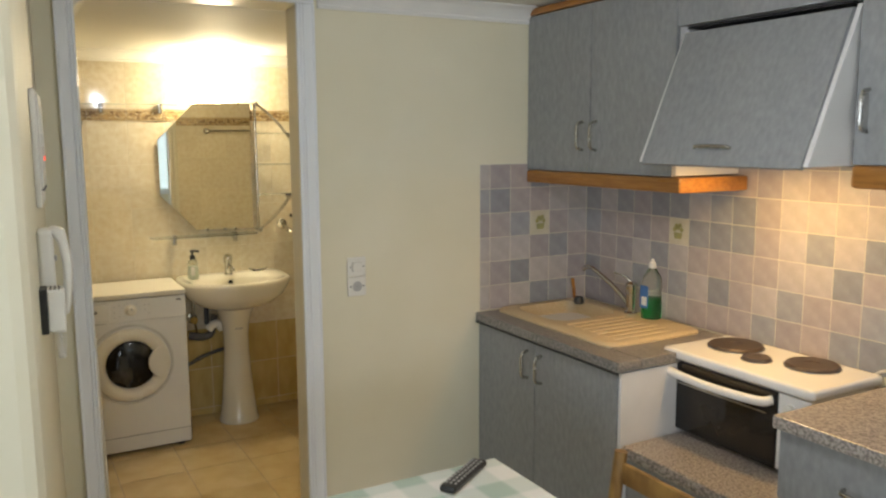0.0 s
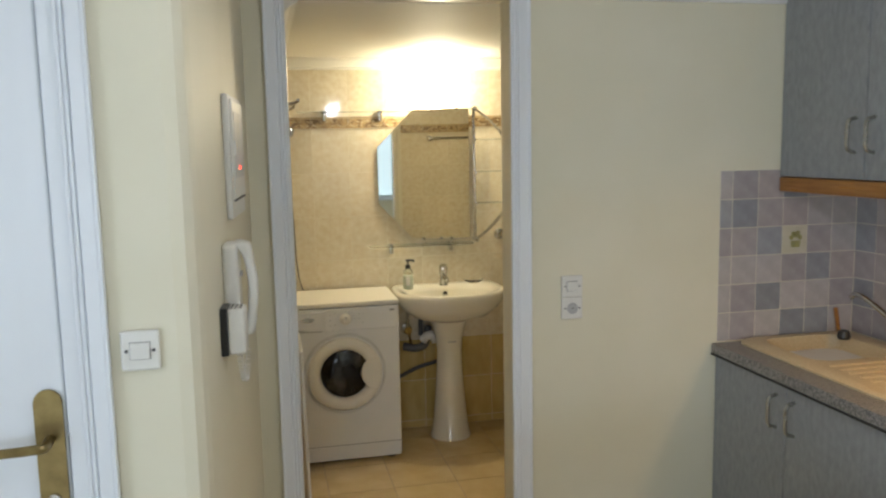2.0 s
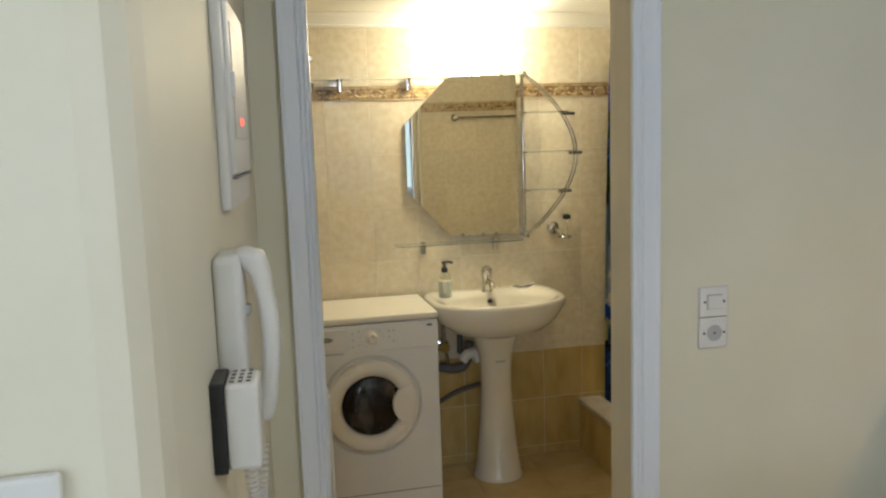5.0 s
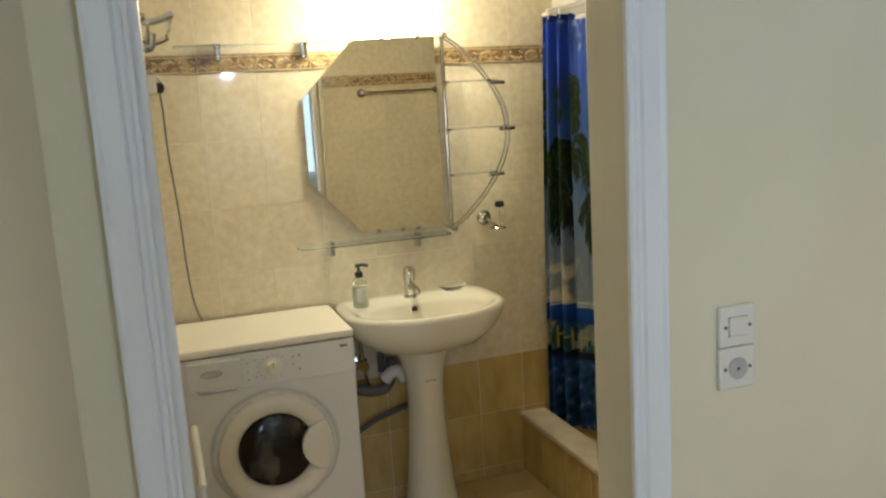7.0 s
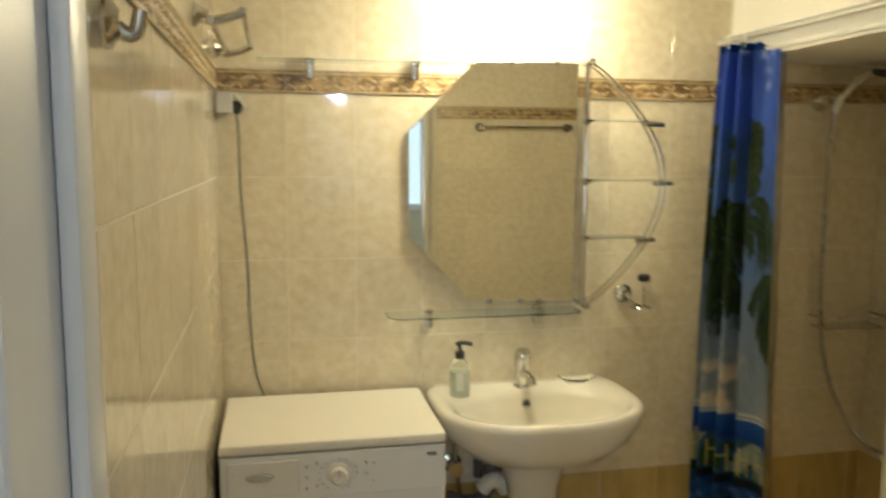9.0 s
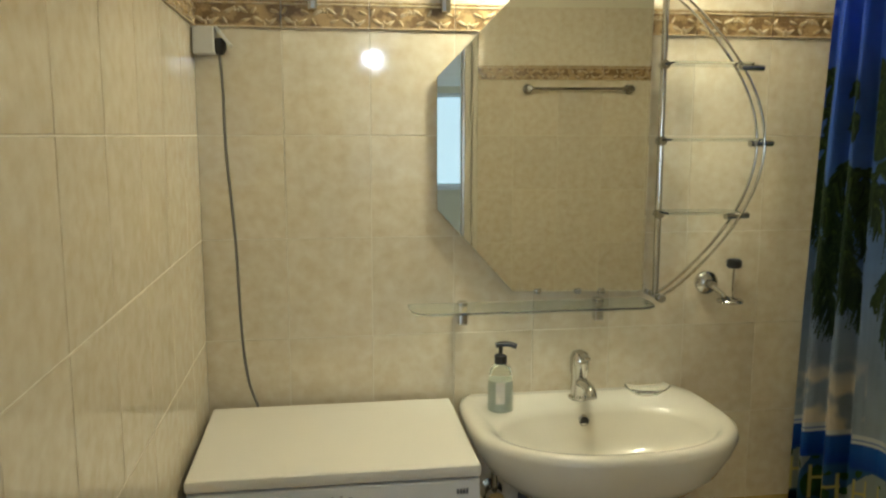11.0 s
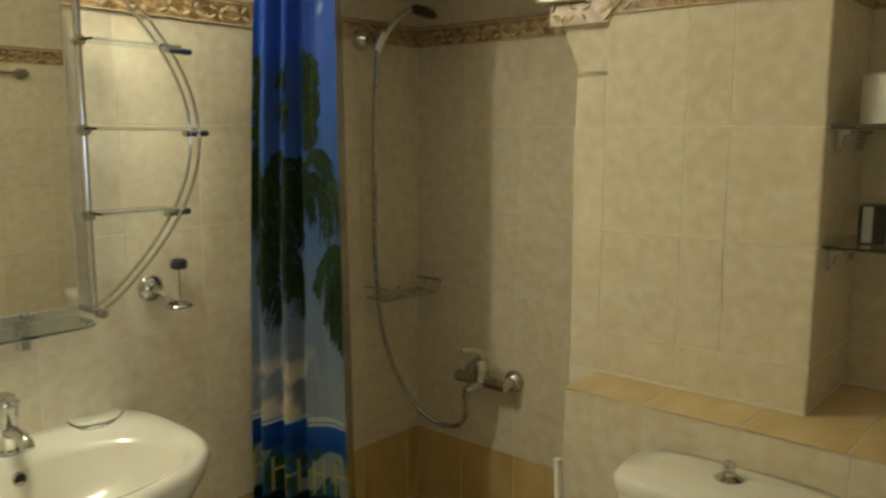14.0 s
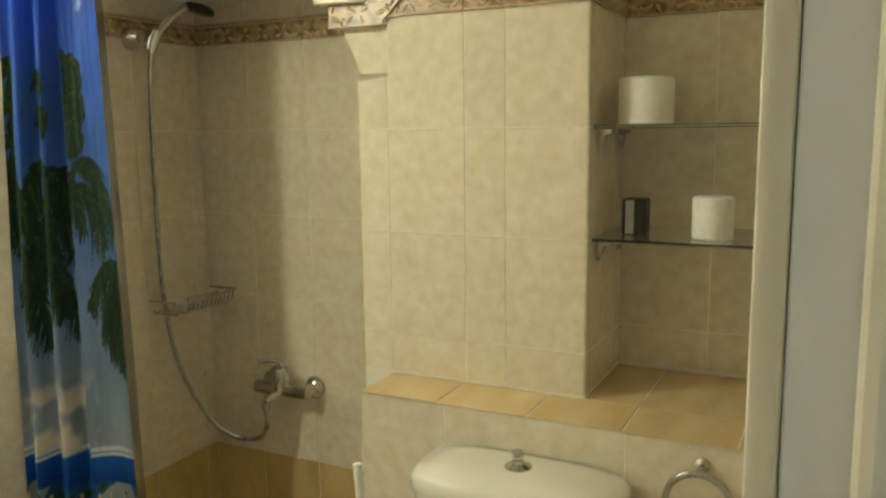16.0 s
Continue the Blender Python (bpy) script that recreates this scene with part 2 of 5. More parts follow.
M["cloth_print"] = printed_material("cloth_print", 0.6)


# ---- building helpers ----
def finish(bm, name, material, smooth=None):
    me = bpy.data.meshes.new(name)
    bmesh.ops.recalc_face_normals(bm, faces=bm.faces)
    if smooth:
        limit = radians(smooth)
        for p in bm.faces:
            p.smooth = True
        for e in bm.edges:
            if len(e.link_faces) == 2:
                a, b = (p.calc_area() for p in e.link_faces)
                turn = e.calc_face_angle(0.0)
                e.smooth = turn < limit and not (turn > 0.2 and max(a, b) > 12 * min(a, b))
    bm.to_mesh(me)
    bm.free()
    me.materials.append(M[material])
    return me


def thing(name, loc, label, category, group="", kind=""):
    ob = new(name)
    ob.location = loc
    ob.empty_display_size = 0.05
    return tagged(ob, label, category, group, kind)


def part(name, bm, material, parent, label="", smooth=35):
    """One mesh object, built in world places, under a thing or a part."""
    ob = new(name, finish(bm, name, material, smooth))
    if material.startswith(("glass", "soap", "liner")):
        ob.visible_shadow = False
    if parent:
        top = parent
        off = Vector(parent.location)
        while top.parent:
            top = top.parent
            off += top.location
        ob.parent, ob.location = parent, -off
    return tagged(ob, label)


def solo(name, bm, material, label, category, group="", kind="", smooth=35):
    ob = new(name, finish(bm, name, material, smooth))
    return tagged(ob, label, category, group, kind)


def structure(name, bm, material, label, category):
    return solo(name, bm, material, label, category, kind="structure", smooth=None)


def box(x0, x1, y0, y1, z0, z1, bevel=0.0, bm=None, seg=2):
    bm = bm or bmesh.new()
    r = bmesh.ops.create_cube(bm, size=1.0)
    v = r["verts"]
    bmesh.ops.scale(bm, vec=(abs(x1 - x0), abs(y1 - y0), abs(z1 - z0)), verts=v)
    bmesh.ops.translate(bm, vec=((x0 + x1) / 2, (y0 + y1) / 2, (z0 + z1) / 2), verts=v)
    if bevel:
        edges = list({e for q in v for e in q.link_edges})
        bmesh.ops.bevel(bm, geom=edges, offset=bevel, segments=seg, affect="EDGES", profile=0.5)
    return bm


def prism(points, z0, z1, bevel=0.0, bm=None, axis="z"):
    """A straight prism over a polygon; axis names the way that it is drawn out."""
    bm = bm or bmesh.new()

    def at(a, b, c):
        return {"z": (a, b, c), "x": (c, a, b), "y": (a, c, b)}[axis]

    lo = [bm.verts.new(at(a, b, z0)) for a, b in points]
    hi = [bm.verts.new(at(a, b, z1)) for a, b in points]
    n = len(points)
    fs = [bm.faces.new(lo[::-1]), bm.faces.new(hi)]
    for i in range(n):
        fs.append(bm.faces.new((lo[i], lo[(i + 1) % n], hi[(i + 1) % n], hi[i])))
    if bevel:
        bmesh.ops.bevel(bm, geom=list({e for f in fs for e in f.edges}), offset=bevel, segments=2, affect="EDGES", profile=0.5)
    return bm


def loft(rings, bm=None, cap0=True, cap1=True):
    bm = bm or bmesh.new()
    vs = [[bm.verts.new(p) for p in r] for r in rings]
    n = len(rings[0])
    for a, b in zip(vs, vs[1:]):
        for i in range(n):
            bm.faces.new((a[i], a[(i + 1) % n], b[(i + 1) % n], b[i]))
    if cap0:
        bm.faces.new(vs[0][::-1])
    if cap1:
        bm.faces.new(vs[-1])
    return bm


def turned(center, profile, seg=24, axis="z", bm=None):
    """A turned solid: profile of (radius, height) along the axis from center."""
    cx, cy, cz = center
    rings = []
    for r, h in profile:
        ring = []
        for i in range(seg):
            a = 2 * math.pi * i / seg
            u, v = r * math.cos(a), r * math.sin(a)
            ring.append({"z": (cx + u, cy + v, cz + h), "y": (cx + u, cy + h, cz + v), "x": (cx + h, cy + u, cz + v)}[axis])
        rings.append(ring)
    return loft(rings, bm)


def tube(path, r, seg=10, bm=None, closed=False):
    pts = [Vector(p) for p in path]
    rings, prev = [], None
    for i, p in enumerate(pts):
        a = pts[i - 1] if i or closed else p
        b = pts[(i + 1) % len(pts)] if i < len(pts) - 1 or closed else p
        t = (b - a).normalized()
        if prev is None:
            prev = t.orthogonal().normalized()
        prev = (prev - t * prev.dot(t)).normalized()
        q = t.cross(prev)
        rings.append([p + r * (math.cos(2 * math.pi * k / seg) * prev + math.sin(2 * math.pi * k / seg) * q) for k in range(seg)])
    if closed:
        rings.append(rings[0])
        bm = loft(rings, bm, False, False)
        bmesh.ops.remove_doubles(bm, verts=bm.verts, dist=1e-5)
        return bm
    return loft(rings, bm)


def bezier(points, n=24):
    """A smooth line through the points (Catmull-Rom)."""
    p = [Vector(q) for q in points]
    p = [2 * p[0] - p[1], *p, 2 * p[-1] - p[-2]]
    out = []
    for i in range(1, len(p) - 2):
        for k in range(n):
            t = k / n
            out.append(0.5 * (2 * p[i] + (p[i + 1] - p[i - 1]) * t + (2 * p[i - 1] - 5 * p[i] + 4 * p[i + 1] - p[i + 2]) * t * t + (3 * p[i] - p[i - 1] - 3 * p[i + 1] + p[i + 2]) * t ** 3))
    return [*out, p[-2]]


WAYS = {"-y": ((1, 0, 0), (0, 0, 1)), "+y": ((-1, 0, 0), (0, 0, 1)), "+x": ((0, 1, 0), (0, 0, 1)), "-x": ((0, -1, 0), (0, 0, 1)), "+z": ((1, 0, 0), (0, 1, 0)), "rising": ((0, -0.7071, 0.7071), (0, 0.7071, 0.7071))}
SLABS = {}


def slab_mesh(name, w, h, material, depth=0.0012, soft=0.0007):
    key = (name, round(w, 4), round(h, 4), material)
    if key not in SLABS:
        bm = bmesh.new()
        r = [(0, 0, 0), (0, 0, depth - soft), (soft, soft, depth)]
        rings = []
        for k, (a, b, d) in enumerate(r):
            rings.append([(a, b, d), (w - a, b, d), (w - a, h - b, d), (a, h - b, d)])
        loft(rings, bm, False, True)
        SLABS[key] = finish(bm, name, material)
    return SLABS[key]


def lay(parent, name, place, way, us, vs, material, gap=0.0022, skip=None, group=None):
    """Tiles between the joints us and vs on a plane that starts at place and faces the given way."""
    u, v = (Vector(a) for a in WAYS[way])
    n = u.cross(v)
    turn = Matrix((u, v, n)).transposed().to_4x4()
    off = Vector(parent.location) if parent.type == "EMPTY" else Vector()
    for a0, a1 in zip(us, us[1:]):
        for b0, b1 in zip(vs, vs[1:]):
            if a1 - a0 < 0.012 or b1 - b0 < 0.012 or (skip and skip((a0 + a1) / 2, (b0 + b1) / 2)):
                continue
            ob = new(name, slab_mesh(name, a1 - a0 - gap, b1 - b0 - gap, material))
            ob.parent = parent
            ob.matrix_local = Matrix.Translation(Vector(place) + u * (a0 + gap / 2) + v * (b0 + gap / 2) - off) @ turn
    return parent


def joints(a, b, pitch, start=None):
    """Joint places from a to b with a full joint at start."""
    start = a if start is None else start
    k = math.ceil((a - start) / pitch - 1e-6)
    out = [a]
    while start + k * pitch < b - 1e-6:
        if start + k * pitch > a + 1e-6:
            out.append(start + k * pitch)
        k += 1
    return [*out, b]


# ---- structure ----
CEIL = 2.17
Z_TILE = 2.047
BATH_CEIL = 2.108
BORDER0, BORDER1 = 1.732, 1.796
CHASE_BORDER = 1.712
ROW = 0.2415
AMBER = BORDER0 - 5 * ROW

structure("floor", box(-2.4, 2.4, -9.6, 0.2, -0.12, -0.006), "floor_hall", "beige floor under the kitchen and hall", "floor")
bath_floor = structure("floor_bathroom", box(0, 2.175, -1.86, 0, -0.006, 0.0), "grout_floor", "beige tiled bathroom floor", "floor")
structure("ceiling", box(-2.4, 2.4, -9.6, 0.2, CEIL, CEIL + 0.12), "ceiling_white", "off-white plastered ceiling", "ceiling")
wall_back = structure("wall_back", box(-0.15, 2.35, 0, 0.15, -0.1, CEIL), "grout", "cream glazed tile wall behind the basin", "wall")
wall_left = structure("wall_bath_left", box(-0.10, 0, -1.69, 0, -0.1, CEIL), "grout", "cream glazed tile wall beside the washing machine", "wall")
bm = box(-0.35, -0.021, -1.86, -1.69, -0.1, CEIL)
box(0.80, 2.35, -1.86, -1.69, -0.1, CEIL, bm=bm)
box(-0.021, 0.80, -1.86, -1.69, 2.125, CEIL, bm=bm)
wall_door = structure("wall_door", bm, "wall_cream", "cream painted wall with the bathroom doorway", "wall")
wall_shower = structure("wall_shower", box(2.175, 2.35, -0.80, 0, -0.1, CEIL), "grout", "cream tiled wall of the shower", "wall")
bm = box(1.793, 2.35, -1.295, -0.872, 0.967, CEIL)
box(1.793, 2.35, -0.872, -0.80, 0, 1.59, bm=bm)
chase = structure("wall_chase", bm, "grout", "cream tiled pipe chase behind the toilet", "wall")
niche = structure("wall_niche", box(2.06, 2.35, -1.69, -1.295, 0.967, CEIL), "grout", "cream tiled recess with glass shelves", "wall")
ledge = structure("wall_ledge", box(1.66, 2.35, -1.69, -0.8725, 0, 0.966), "grout", "low tiled wall with an amber tiled ledge", "wall")
structure("ceiling_bathroom", box(0, 2.175, -1.6895, 0, BATH_CEIL, CEIL - 0.001), "ceiling_white", "off-white plastered bathroom ceiling", "ceiling")
structure("ceiling_shower", box(1.60, 2.175, -0.8715, 0, 1.858, BATH_CEIL - 0.001), "ceiling_white", "lowered cream ceiling over the shower", "ceiling")
kerb = structure("shower_kerb", box(1.385, 1.485, -0.80, 0, 0, 0.24), "grout", "raised amber tiled kerb of the shower", "kerb")
structure("shower_floor", box(1.485, 2.175, -0.80, 0, 0, 0.16), "tile_floor", "raised beige shower floor", "floor")
structure("kerb_return", box(1.485, 1.79, -0.80, -0.72, 0.16, 0.24), "tile_amber", "short amber tiled return of the shower kerb", "kerb")
structure("kerb_top", box(1.372, 1.492, -0.80, -0.002, 0.24, 0.264, 0.005), "marble", "worn beige stone slab on the shower kerb", "slab")

# boxing of the pipes above the partition, with a cut-off lower corner
pts = [(-0.787, 1.605), (-0.738, 1.706), (-0.700, 1.76), (-0.690, 1.857), (-0.871, 1.857), (-0.871, 1.605)]
pipe_box = structure("wall_pipe_box", prism(pts, 1.83, 2.174, axis="x"), "tile_cream", "tiled boxing of the pipes over the partition", "wall")
part("backing", box(1.806, 1.8295, -0.871, -0.722, 1.702, 1.857), "grout", pipe_box)
part("tile", prism([(-0.704, 1.749), (-0.832, 1.746), (-0.877, 1.801), (-0.925, 1.857), (-0.700, 1.857)], 1.776, 1.8055, 0.0015, axis="x"), "tile_satin", pipe_box)

# kitchen and hall
wall_kitchen = structure("wall_kitchen", box(2.09, 2.35, -9.5, -1.86, -0.1, CEIL), "wall_cream", "cream painted kitchen wall with tiles", "wall")
pier = [(-0.115, -1.8605), (-0.190, -2.90), (-0.197, -2.935), (-0.212, -2.954), (-0.235, -2.96), (-0.372, -2.96), (-0.372, -1.8605)]
structure("wall_pier", prism(pier, -0.1, CEIL - 0.001), "wall_cream", "cream painted wall return with a rounded corner", "wall")
bm = box(-2.3, -1.33, -2.96, -2.86, -0.1, CEIL - 0.001)
box(-1.33, -0.372, -2.96, -2.86, 2.06, CEIL - 0.001, bm=bm)
structure("wall_hall", bm, "wall_cream", "cream painted wall beside the entrance door", "wall")
bm = box(-2.4, -2.3, -9.5, -5.7, -0.1, CEIL)
box(-2.4, -2.3, -4.3, -2.86, -0.1, CEIL, bm=bm)
box(-2.4, -2.3, -5.7, -4.3, -0.1, 0.55, bm=bm)
box(-2.4, -2.3, -5.7, -4.3, 1.85, CEIL, bm=bm)
structure("wall_west", bm, "wall_cream", "cream painted side wall with an added window opening", "wall")
# sky panel and frame of the unseen side window added for fill
structure("backdrop_3", box(-2.72, -2.7, -6.1, -3.9, 0.3, 2.2), "window_sky", "bright sky panel outside the added side window", "backdrop")
win = thing("fill_window", (-2.35, -5.0, 0.55), "white framed side window, unseen, added to let in fill light", "window", kind="structure")
for y0, y1, z0, z1 in ((-5.7, -5.64, 0.55, 1.85), (-4.36, -4.3, 0.55, 1.85), (-5.64, -4.36, 0.55, 0.61), (-5.64, -4.36, 1.79, 1.85)):
    part("window_frame", box(-2.38, -2.32, y0, y1, z0, z1, 0.006), "paint_white", win)
bm = box(-2.4, -2.2, -9.6, -9.5, -0.1, CEIL)
box(-0.8, 0.6, -9.6, -9.5, -0.1, CEIL, bm=bm)
box(2.05, 2.35, -9.6, -9.5, -0.1, CEIL, bm=bm)
for x0, x1, z0, z1 in ((-2.2, -0.8, 0.6, 1.9), (0.6, 2.05, 0.75, 2.08)):
    box(x0, x1, -9.6, -9.5, -0.1, z0, bm=bm)
    box(x0, x1, -9.6, -9.5, z1, CEIL, bm=bm)
structure("wall_south", bm, "wall_cream", "cream painted end wall with two windows", "wall")
structure("backdrop", box(-2.4, -0.2, -9.92, -9.9, 0.3, 2.2), "window_sky", "bright sky outside the window", "backdrop")
structure("backdrop_2", box(0.3, 2.3, -9.92, -9.9, 0.5, 2.3), "pale_sky", "pale overcast sky outside the window", "backdrop")
for name, x0, x1, z0, z1, label in (("window_1", -2.2, -0.8, 0.6, 1.9, "white framed living room window"), ("window_2", 0.6, 2.05, 0.75, 2.08, "white framed window with a sill")):
    win = thing(name, ((x0 + x1) / 2, -9.55, z0), label, "window", kind="structure")
    for a0, a1, b0, b1 in ((x0, x0 + 0.06, z0, z1), (x1 - 0.06, x1, z0, z1), (x0 + 0.06, x1 - 0.06, z0, z0 + 0.06), (x0 + 0.06, x1 - 0.06, z1 - 0.06, z1)):
        part("window_frame", box(a0, a1, -9.58, -9.52, b0, b1, 0.006), "paint_white", win)
    part("window_sill", box(x0 - 0.04, x1 + 0.04, -9.498, -9.40, z0 - 0.025, z0 - 0.002, 0.006), "paint_white", win)


def cornice(name, path, away, z0, z1, material, label):
    """A coved moulding along a straight line, drawn from a profile."""
    (x0, y0), (x1, y1) = path
    h = z1 - z0
    prof = [(0, 0), (0.012, 0), (0.016, 0.15), (0.010, 0.22), (0.018, 0.35), (0.040, 0.75), (0.058, 0.88), (0.064, 0.9), (0.064, 1), (0, 1)]
    ra = [(x0 + away[0] * d, y0 + away[1] * d, z0 + h * q) for d, q in prof]
    rb = [(x1 + away[0] * d, y1 + away[1] * d, z0 + h * q) for d, q in prof]
    return structure(name, loft([ra, rb]), material, label, "cornice")


cornice("cornice_bath_back", ((0.0, -0.001), (1.60, -0.001)), (0, -1), Z_TILE, BATH_CEIL - 0.001, "ceiling_white", "off-white plaster cornice above the tiles")
cornice("cornice_bath_left", ((0.001, -1.69), (0.001, -0.066)), (1, 0), Z_TILE, BATH_CEIL - 0.001, "ceiling_white", "off-white plaster cornice above the tiles")
cornice("cornice_kitchen", ((0.82, -1.861), (1.755, -1.861)), (0, -1), 2.10, CEIL - 0.002, "plaster_white", "white plaster cornice in the kitchen")
cornice("cornice_shower", ((1.599, -0.87), (1.599, -0.066)), (-1, 0), 1.868, 1.925, "plaster_white", "white moulding along the lowered ceiling")

# bathroom doorway: ribbed casing, lining and strike plates
door = thing("door_1", (0.37, -1.86, 0), "white ribbed door casing of the open bathroom doorway", "doorway", kind="structure")


def casing(x0, x1, y, z0, z1, name="casing", material="paint_white", parent=None):
    w = x1 - x0
    prof = [(0, 0), (0, 0.010), (0.05, 0.014), (0.12, 0.014), (0.16, 0.010), (0.22, 0.014), (0.30, 0.014), (0.34, 0.010), (0.40, 0.016), (0.85, 0.016), (0.93, 0.020), (1, 0.020), (1, 0)]
    return part(name, prism([(x0 + w * a, y - d) for a, d in prof], z0, z1), material, parent, smooth=None)


casing(0.737, 0.804, -1.861, 0, 2.11, parent=door)
casing(0.006, -0.052, -1.861, 0, 2.11, parent=door)
part("casing", box(-0.052, 0.804, -1.879, -1.861, 2.112, 2.167, 0.003), "paint_white", door)
part("jamb", box(-0.021, 0.003, -1.8605, -1.676, 0, 2.11, 0.003), "paint_white", door, "white painted jamb lining")
part("jamb", box(0.78, 0.80, -1.8605, -1.6935, 0, 2.11, 0.002), "paint_white", door, "white painted jamb lining")
# inner edge, head and right stop are cream, the rest of the lining white
part("jamb_edge", box(0.777, 0.80, -1.693, -1.676, 0, 2.11, 0.004), "trim_cream", door, "cream inner edge of the jamb")
part("jamb", box(0.003, 0.78, -1.8605, -1.676, 2.11, 2.125, 0.003), "trim_cream", door, "cream jamb lining")
part("stop", box(0.745, 0.78, -1.8605, -1.727, 0, 2.11, 0.008), "trim_cream", door, "cream door stop")
part("stop", box(0.0035, 0.020, -1.735, -1.676, 0, 2.11, 0.006), "paint_white", door, "white painted door stop")
for z in (0.955, 0.845):
    part("strike_plate", box(0.7755, 0.7785, -1.692, -1.678, z, z + 0.06, 0.0008), "brass", door, "dull brass strike plate")
part("threshold", box(0.003, 0.78, -1.86, -1.69, 0.0, 0.012, 0.004), "marble", door, "pale stone threshold")

# entrance door
ent = thing("door_2", (-0.85, -2.92, 0), "white panelled entrance door, closed, with a brass handle", "door", kind="structure")
casing(-0.398, -0.348, -2.961, 0, 2.10, parent=ent)
casing(-1.305, -1.355, -2.961, 0, 2.10, parent=ent)
part("casing", box(-1.355, -0.348, -2.979, -2.961, 2.10, 2.15, 0.003), "paint_white", ent)
part("frame", box(-0.425, -0.373, -2.968, -2.88, 0, 2.06, 0.004), "paint_white", ent)
leaf = part("leaf", box(-1.33, -0.427, -2.962, -2.92, 0.005, 2.055, 0.004), "paint_white", ent)
plate = [(-0.4785, 0.985), (-0.4785, 1.19)] + [(-0.455 - 0.0235 * math.cos(a), 1.195 + 0.024 * math.sin(a)) for a in [math.pi * k / 10 for k in range(11)]] + [(-0.4315, 0.985)] + [(-0.455 + 0.0235 * math.cos(a), 0.98 - 0.024 * math.sin(a)) for a in [math.pi * k / 10 for k in range(1, 10)]]
part("handle_plate", prism(plate, -2.968, -2.9625, 0.0015, axis="y"), "brass", ent, "aged brass handle plate")
part("handle", tube(bezier([(-0.455, -2.966, 1.13), (-0.455, -3.01, 1.13), (-0.475, -3.018, 1.13), (-0.53, -3.018, 1.128), (-0.575, -3.012, 1.123)], 8), 0.0085), "brass", ent, "aged brass lever handle")
part("lock", turned((-0.455, -2.975, 1.02), [(0.001, 0), (0.011, 0.001), (0.012, 0.008)], 16, "y"), "chrome_dull", ent)


# ---- bathroom things ----
def washing_machine():
    t = thing("washing_machine", (0.297, -0.23, 0.0), "white front-loading washing machine with a round door", "washing machine")
    x0, x1, y0, y1 = 0.016, 0.578, -0.435, -0.03
    part("body", box(x0, x1, y0, y1, 0.022, 0.822, 0.008), "enamel", t)
    part("top", box(x0 - 0.002, x1 + 0.002, y0 - 0.006, y1, 0.826, 0.852, 0.007), "enamel_top", t, "cream-white top plate")
    part("control_panel", prism([(y0 - 0.012, 0.709), (y0 - 0.004, 0.822), (y0 + 0.02, 0.822), (y0 + 0.02, 0.709)], x0 + 0.001, x1 - 0.001, 0.003, axis="x"), "enamel", t)
    part("plinth", box(x0 + 0.006, x1 - 0.006, y0 - 0.002, y0 + 0.05, 0.022, 0.098, 0.003), "enamel", t)
    part("plinth_line", box(x0 + 0.004, x1 - 0.004, y0 - 0.001, y0 + 0.03, 0.0985, 0.1015), "line_grey", t)
    yp = y0 - 0.012
    part("drawer", box(0.035, 0.205, yp - 0.003, yp + 0.02, 0.722, 0.812, 0.003), "enamel", t, "flat detergent drawer")
    part("drawer_grip", prism([(0.055, 0.726), (0.075, 0.720), (0.12, 0.714), (0.185, 0.7115), (0.185, 0.7085), (0.075, 0.7085)], yp - 0.005, yp + 0.004, axis="y"), "button_grey", t, "grey recessed drawer grip")
    bm = bmesh.new()
    loft([[(0.112 + 0.035 * s * math.cos(a), yp - 0.0035 - d, 0.772 + 0.012 * s * math.sin(a)) for a in [2 * math.pi * k / 24 for k in range(24)]] for s, d in ((1, 0), (0.95, 0.003), (0.8, 0.004))], bm)
    part("badge", bm, "chrome", t, "oval chrome badge")
    part("knob", turned((0.303, yp + 0.002, 0.766), [(0.030, 0), (0.029, -0.006), (0.022, -0.008), (0.020, -0.024), (0.017, -0.027)], 28, "y"), "enamel_cream", t, "round programme knob")
    part("indicator", box(0.301, 0.305, yp - 0.027, yp - 0.02, 0.768, 0.786), "button_grey", t)
    for i in range(15):
        a = radians(-60 + 300 * i / 14)
        x, z = 0.303 - 0.047 * math.sin(a + 0.5), 0.766 - 0.040 * math.cos(a + 0.5)
        part("mark", box(x - 0.003, x + 0.003, yp - 0.0015, yp + 0.004, z - 0.0008, z + 0.0008), "button_grey", t)
    for x, z in ((0.225, 0.79), (0.225, 0.762), (0.225, 0.735), (0.25, 0.798), (0.25, 0.74), (0.372, 0.79), (0.372, 0.765), (0.39, 0.745), (0.392, 0.79)):
        part("button", turned((x, yp + 0.004, z), [(0.0032, 0), (0.0032, -0.006), (0.0025, -0.007)], 12, "y"), "button_grey", t)
    for k in range(4):
        part("mark", box(0.53 + k * 0.006, 0.534 + k * 0.006, yp - 0.001, yp + 0.006, 0.797, 0.805), "line_grey", t)
    cx, cz, yd = 0.292, 0.482, y0 + 0.001
    part("door_recess", turned((cx, yd, cz), [(0.212, 0), (0.212, -0.003), (0.206, -0.0045), (0.200, -0.002), (0.196, 0.001)], 56, "y"), "plastic_panel", t, "shallow ring round the door")
    ring = [(0.188, 0.0), (0.190, -0.020), (0.184, -0.030), (0.168, -0.036), (0.150, -0.034), (0.132, -0.024), (0.124, -0.008)]
    bm = bmesh.new()
    loft([[(cx + r * math.cos(a), yd + d, cz + r * math.sin(a)) for a in [2 * math.pi * k / 56 for k in range(56)]] for r, d in ring], bm, False, False)
    d = part("door", bm, "enamel_cream", t, "thick white round door rim")
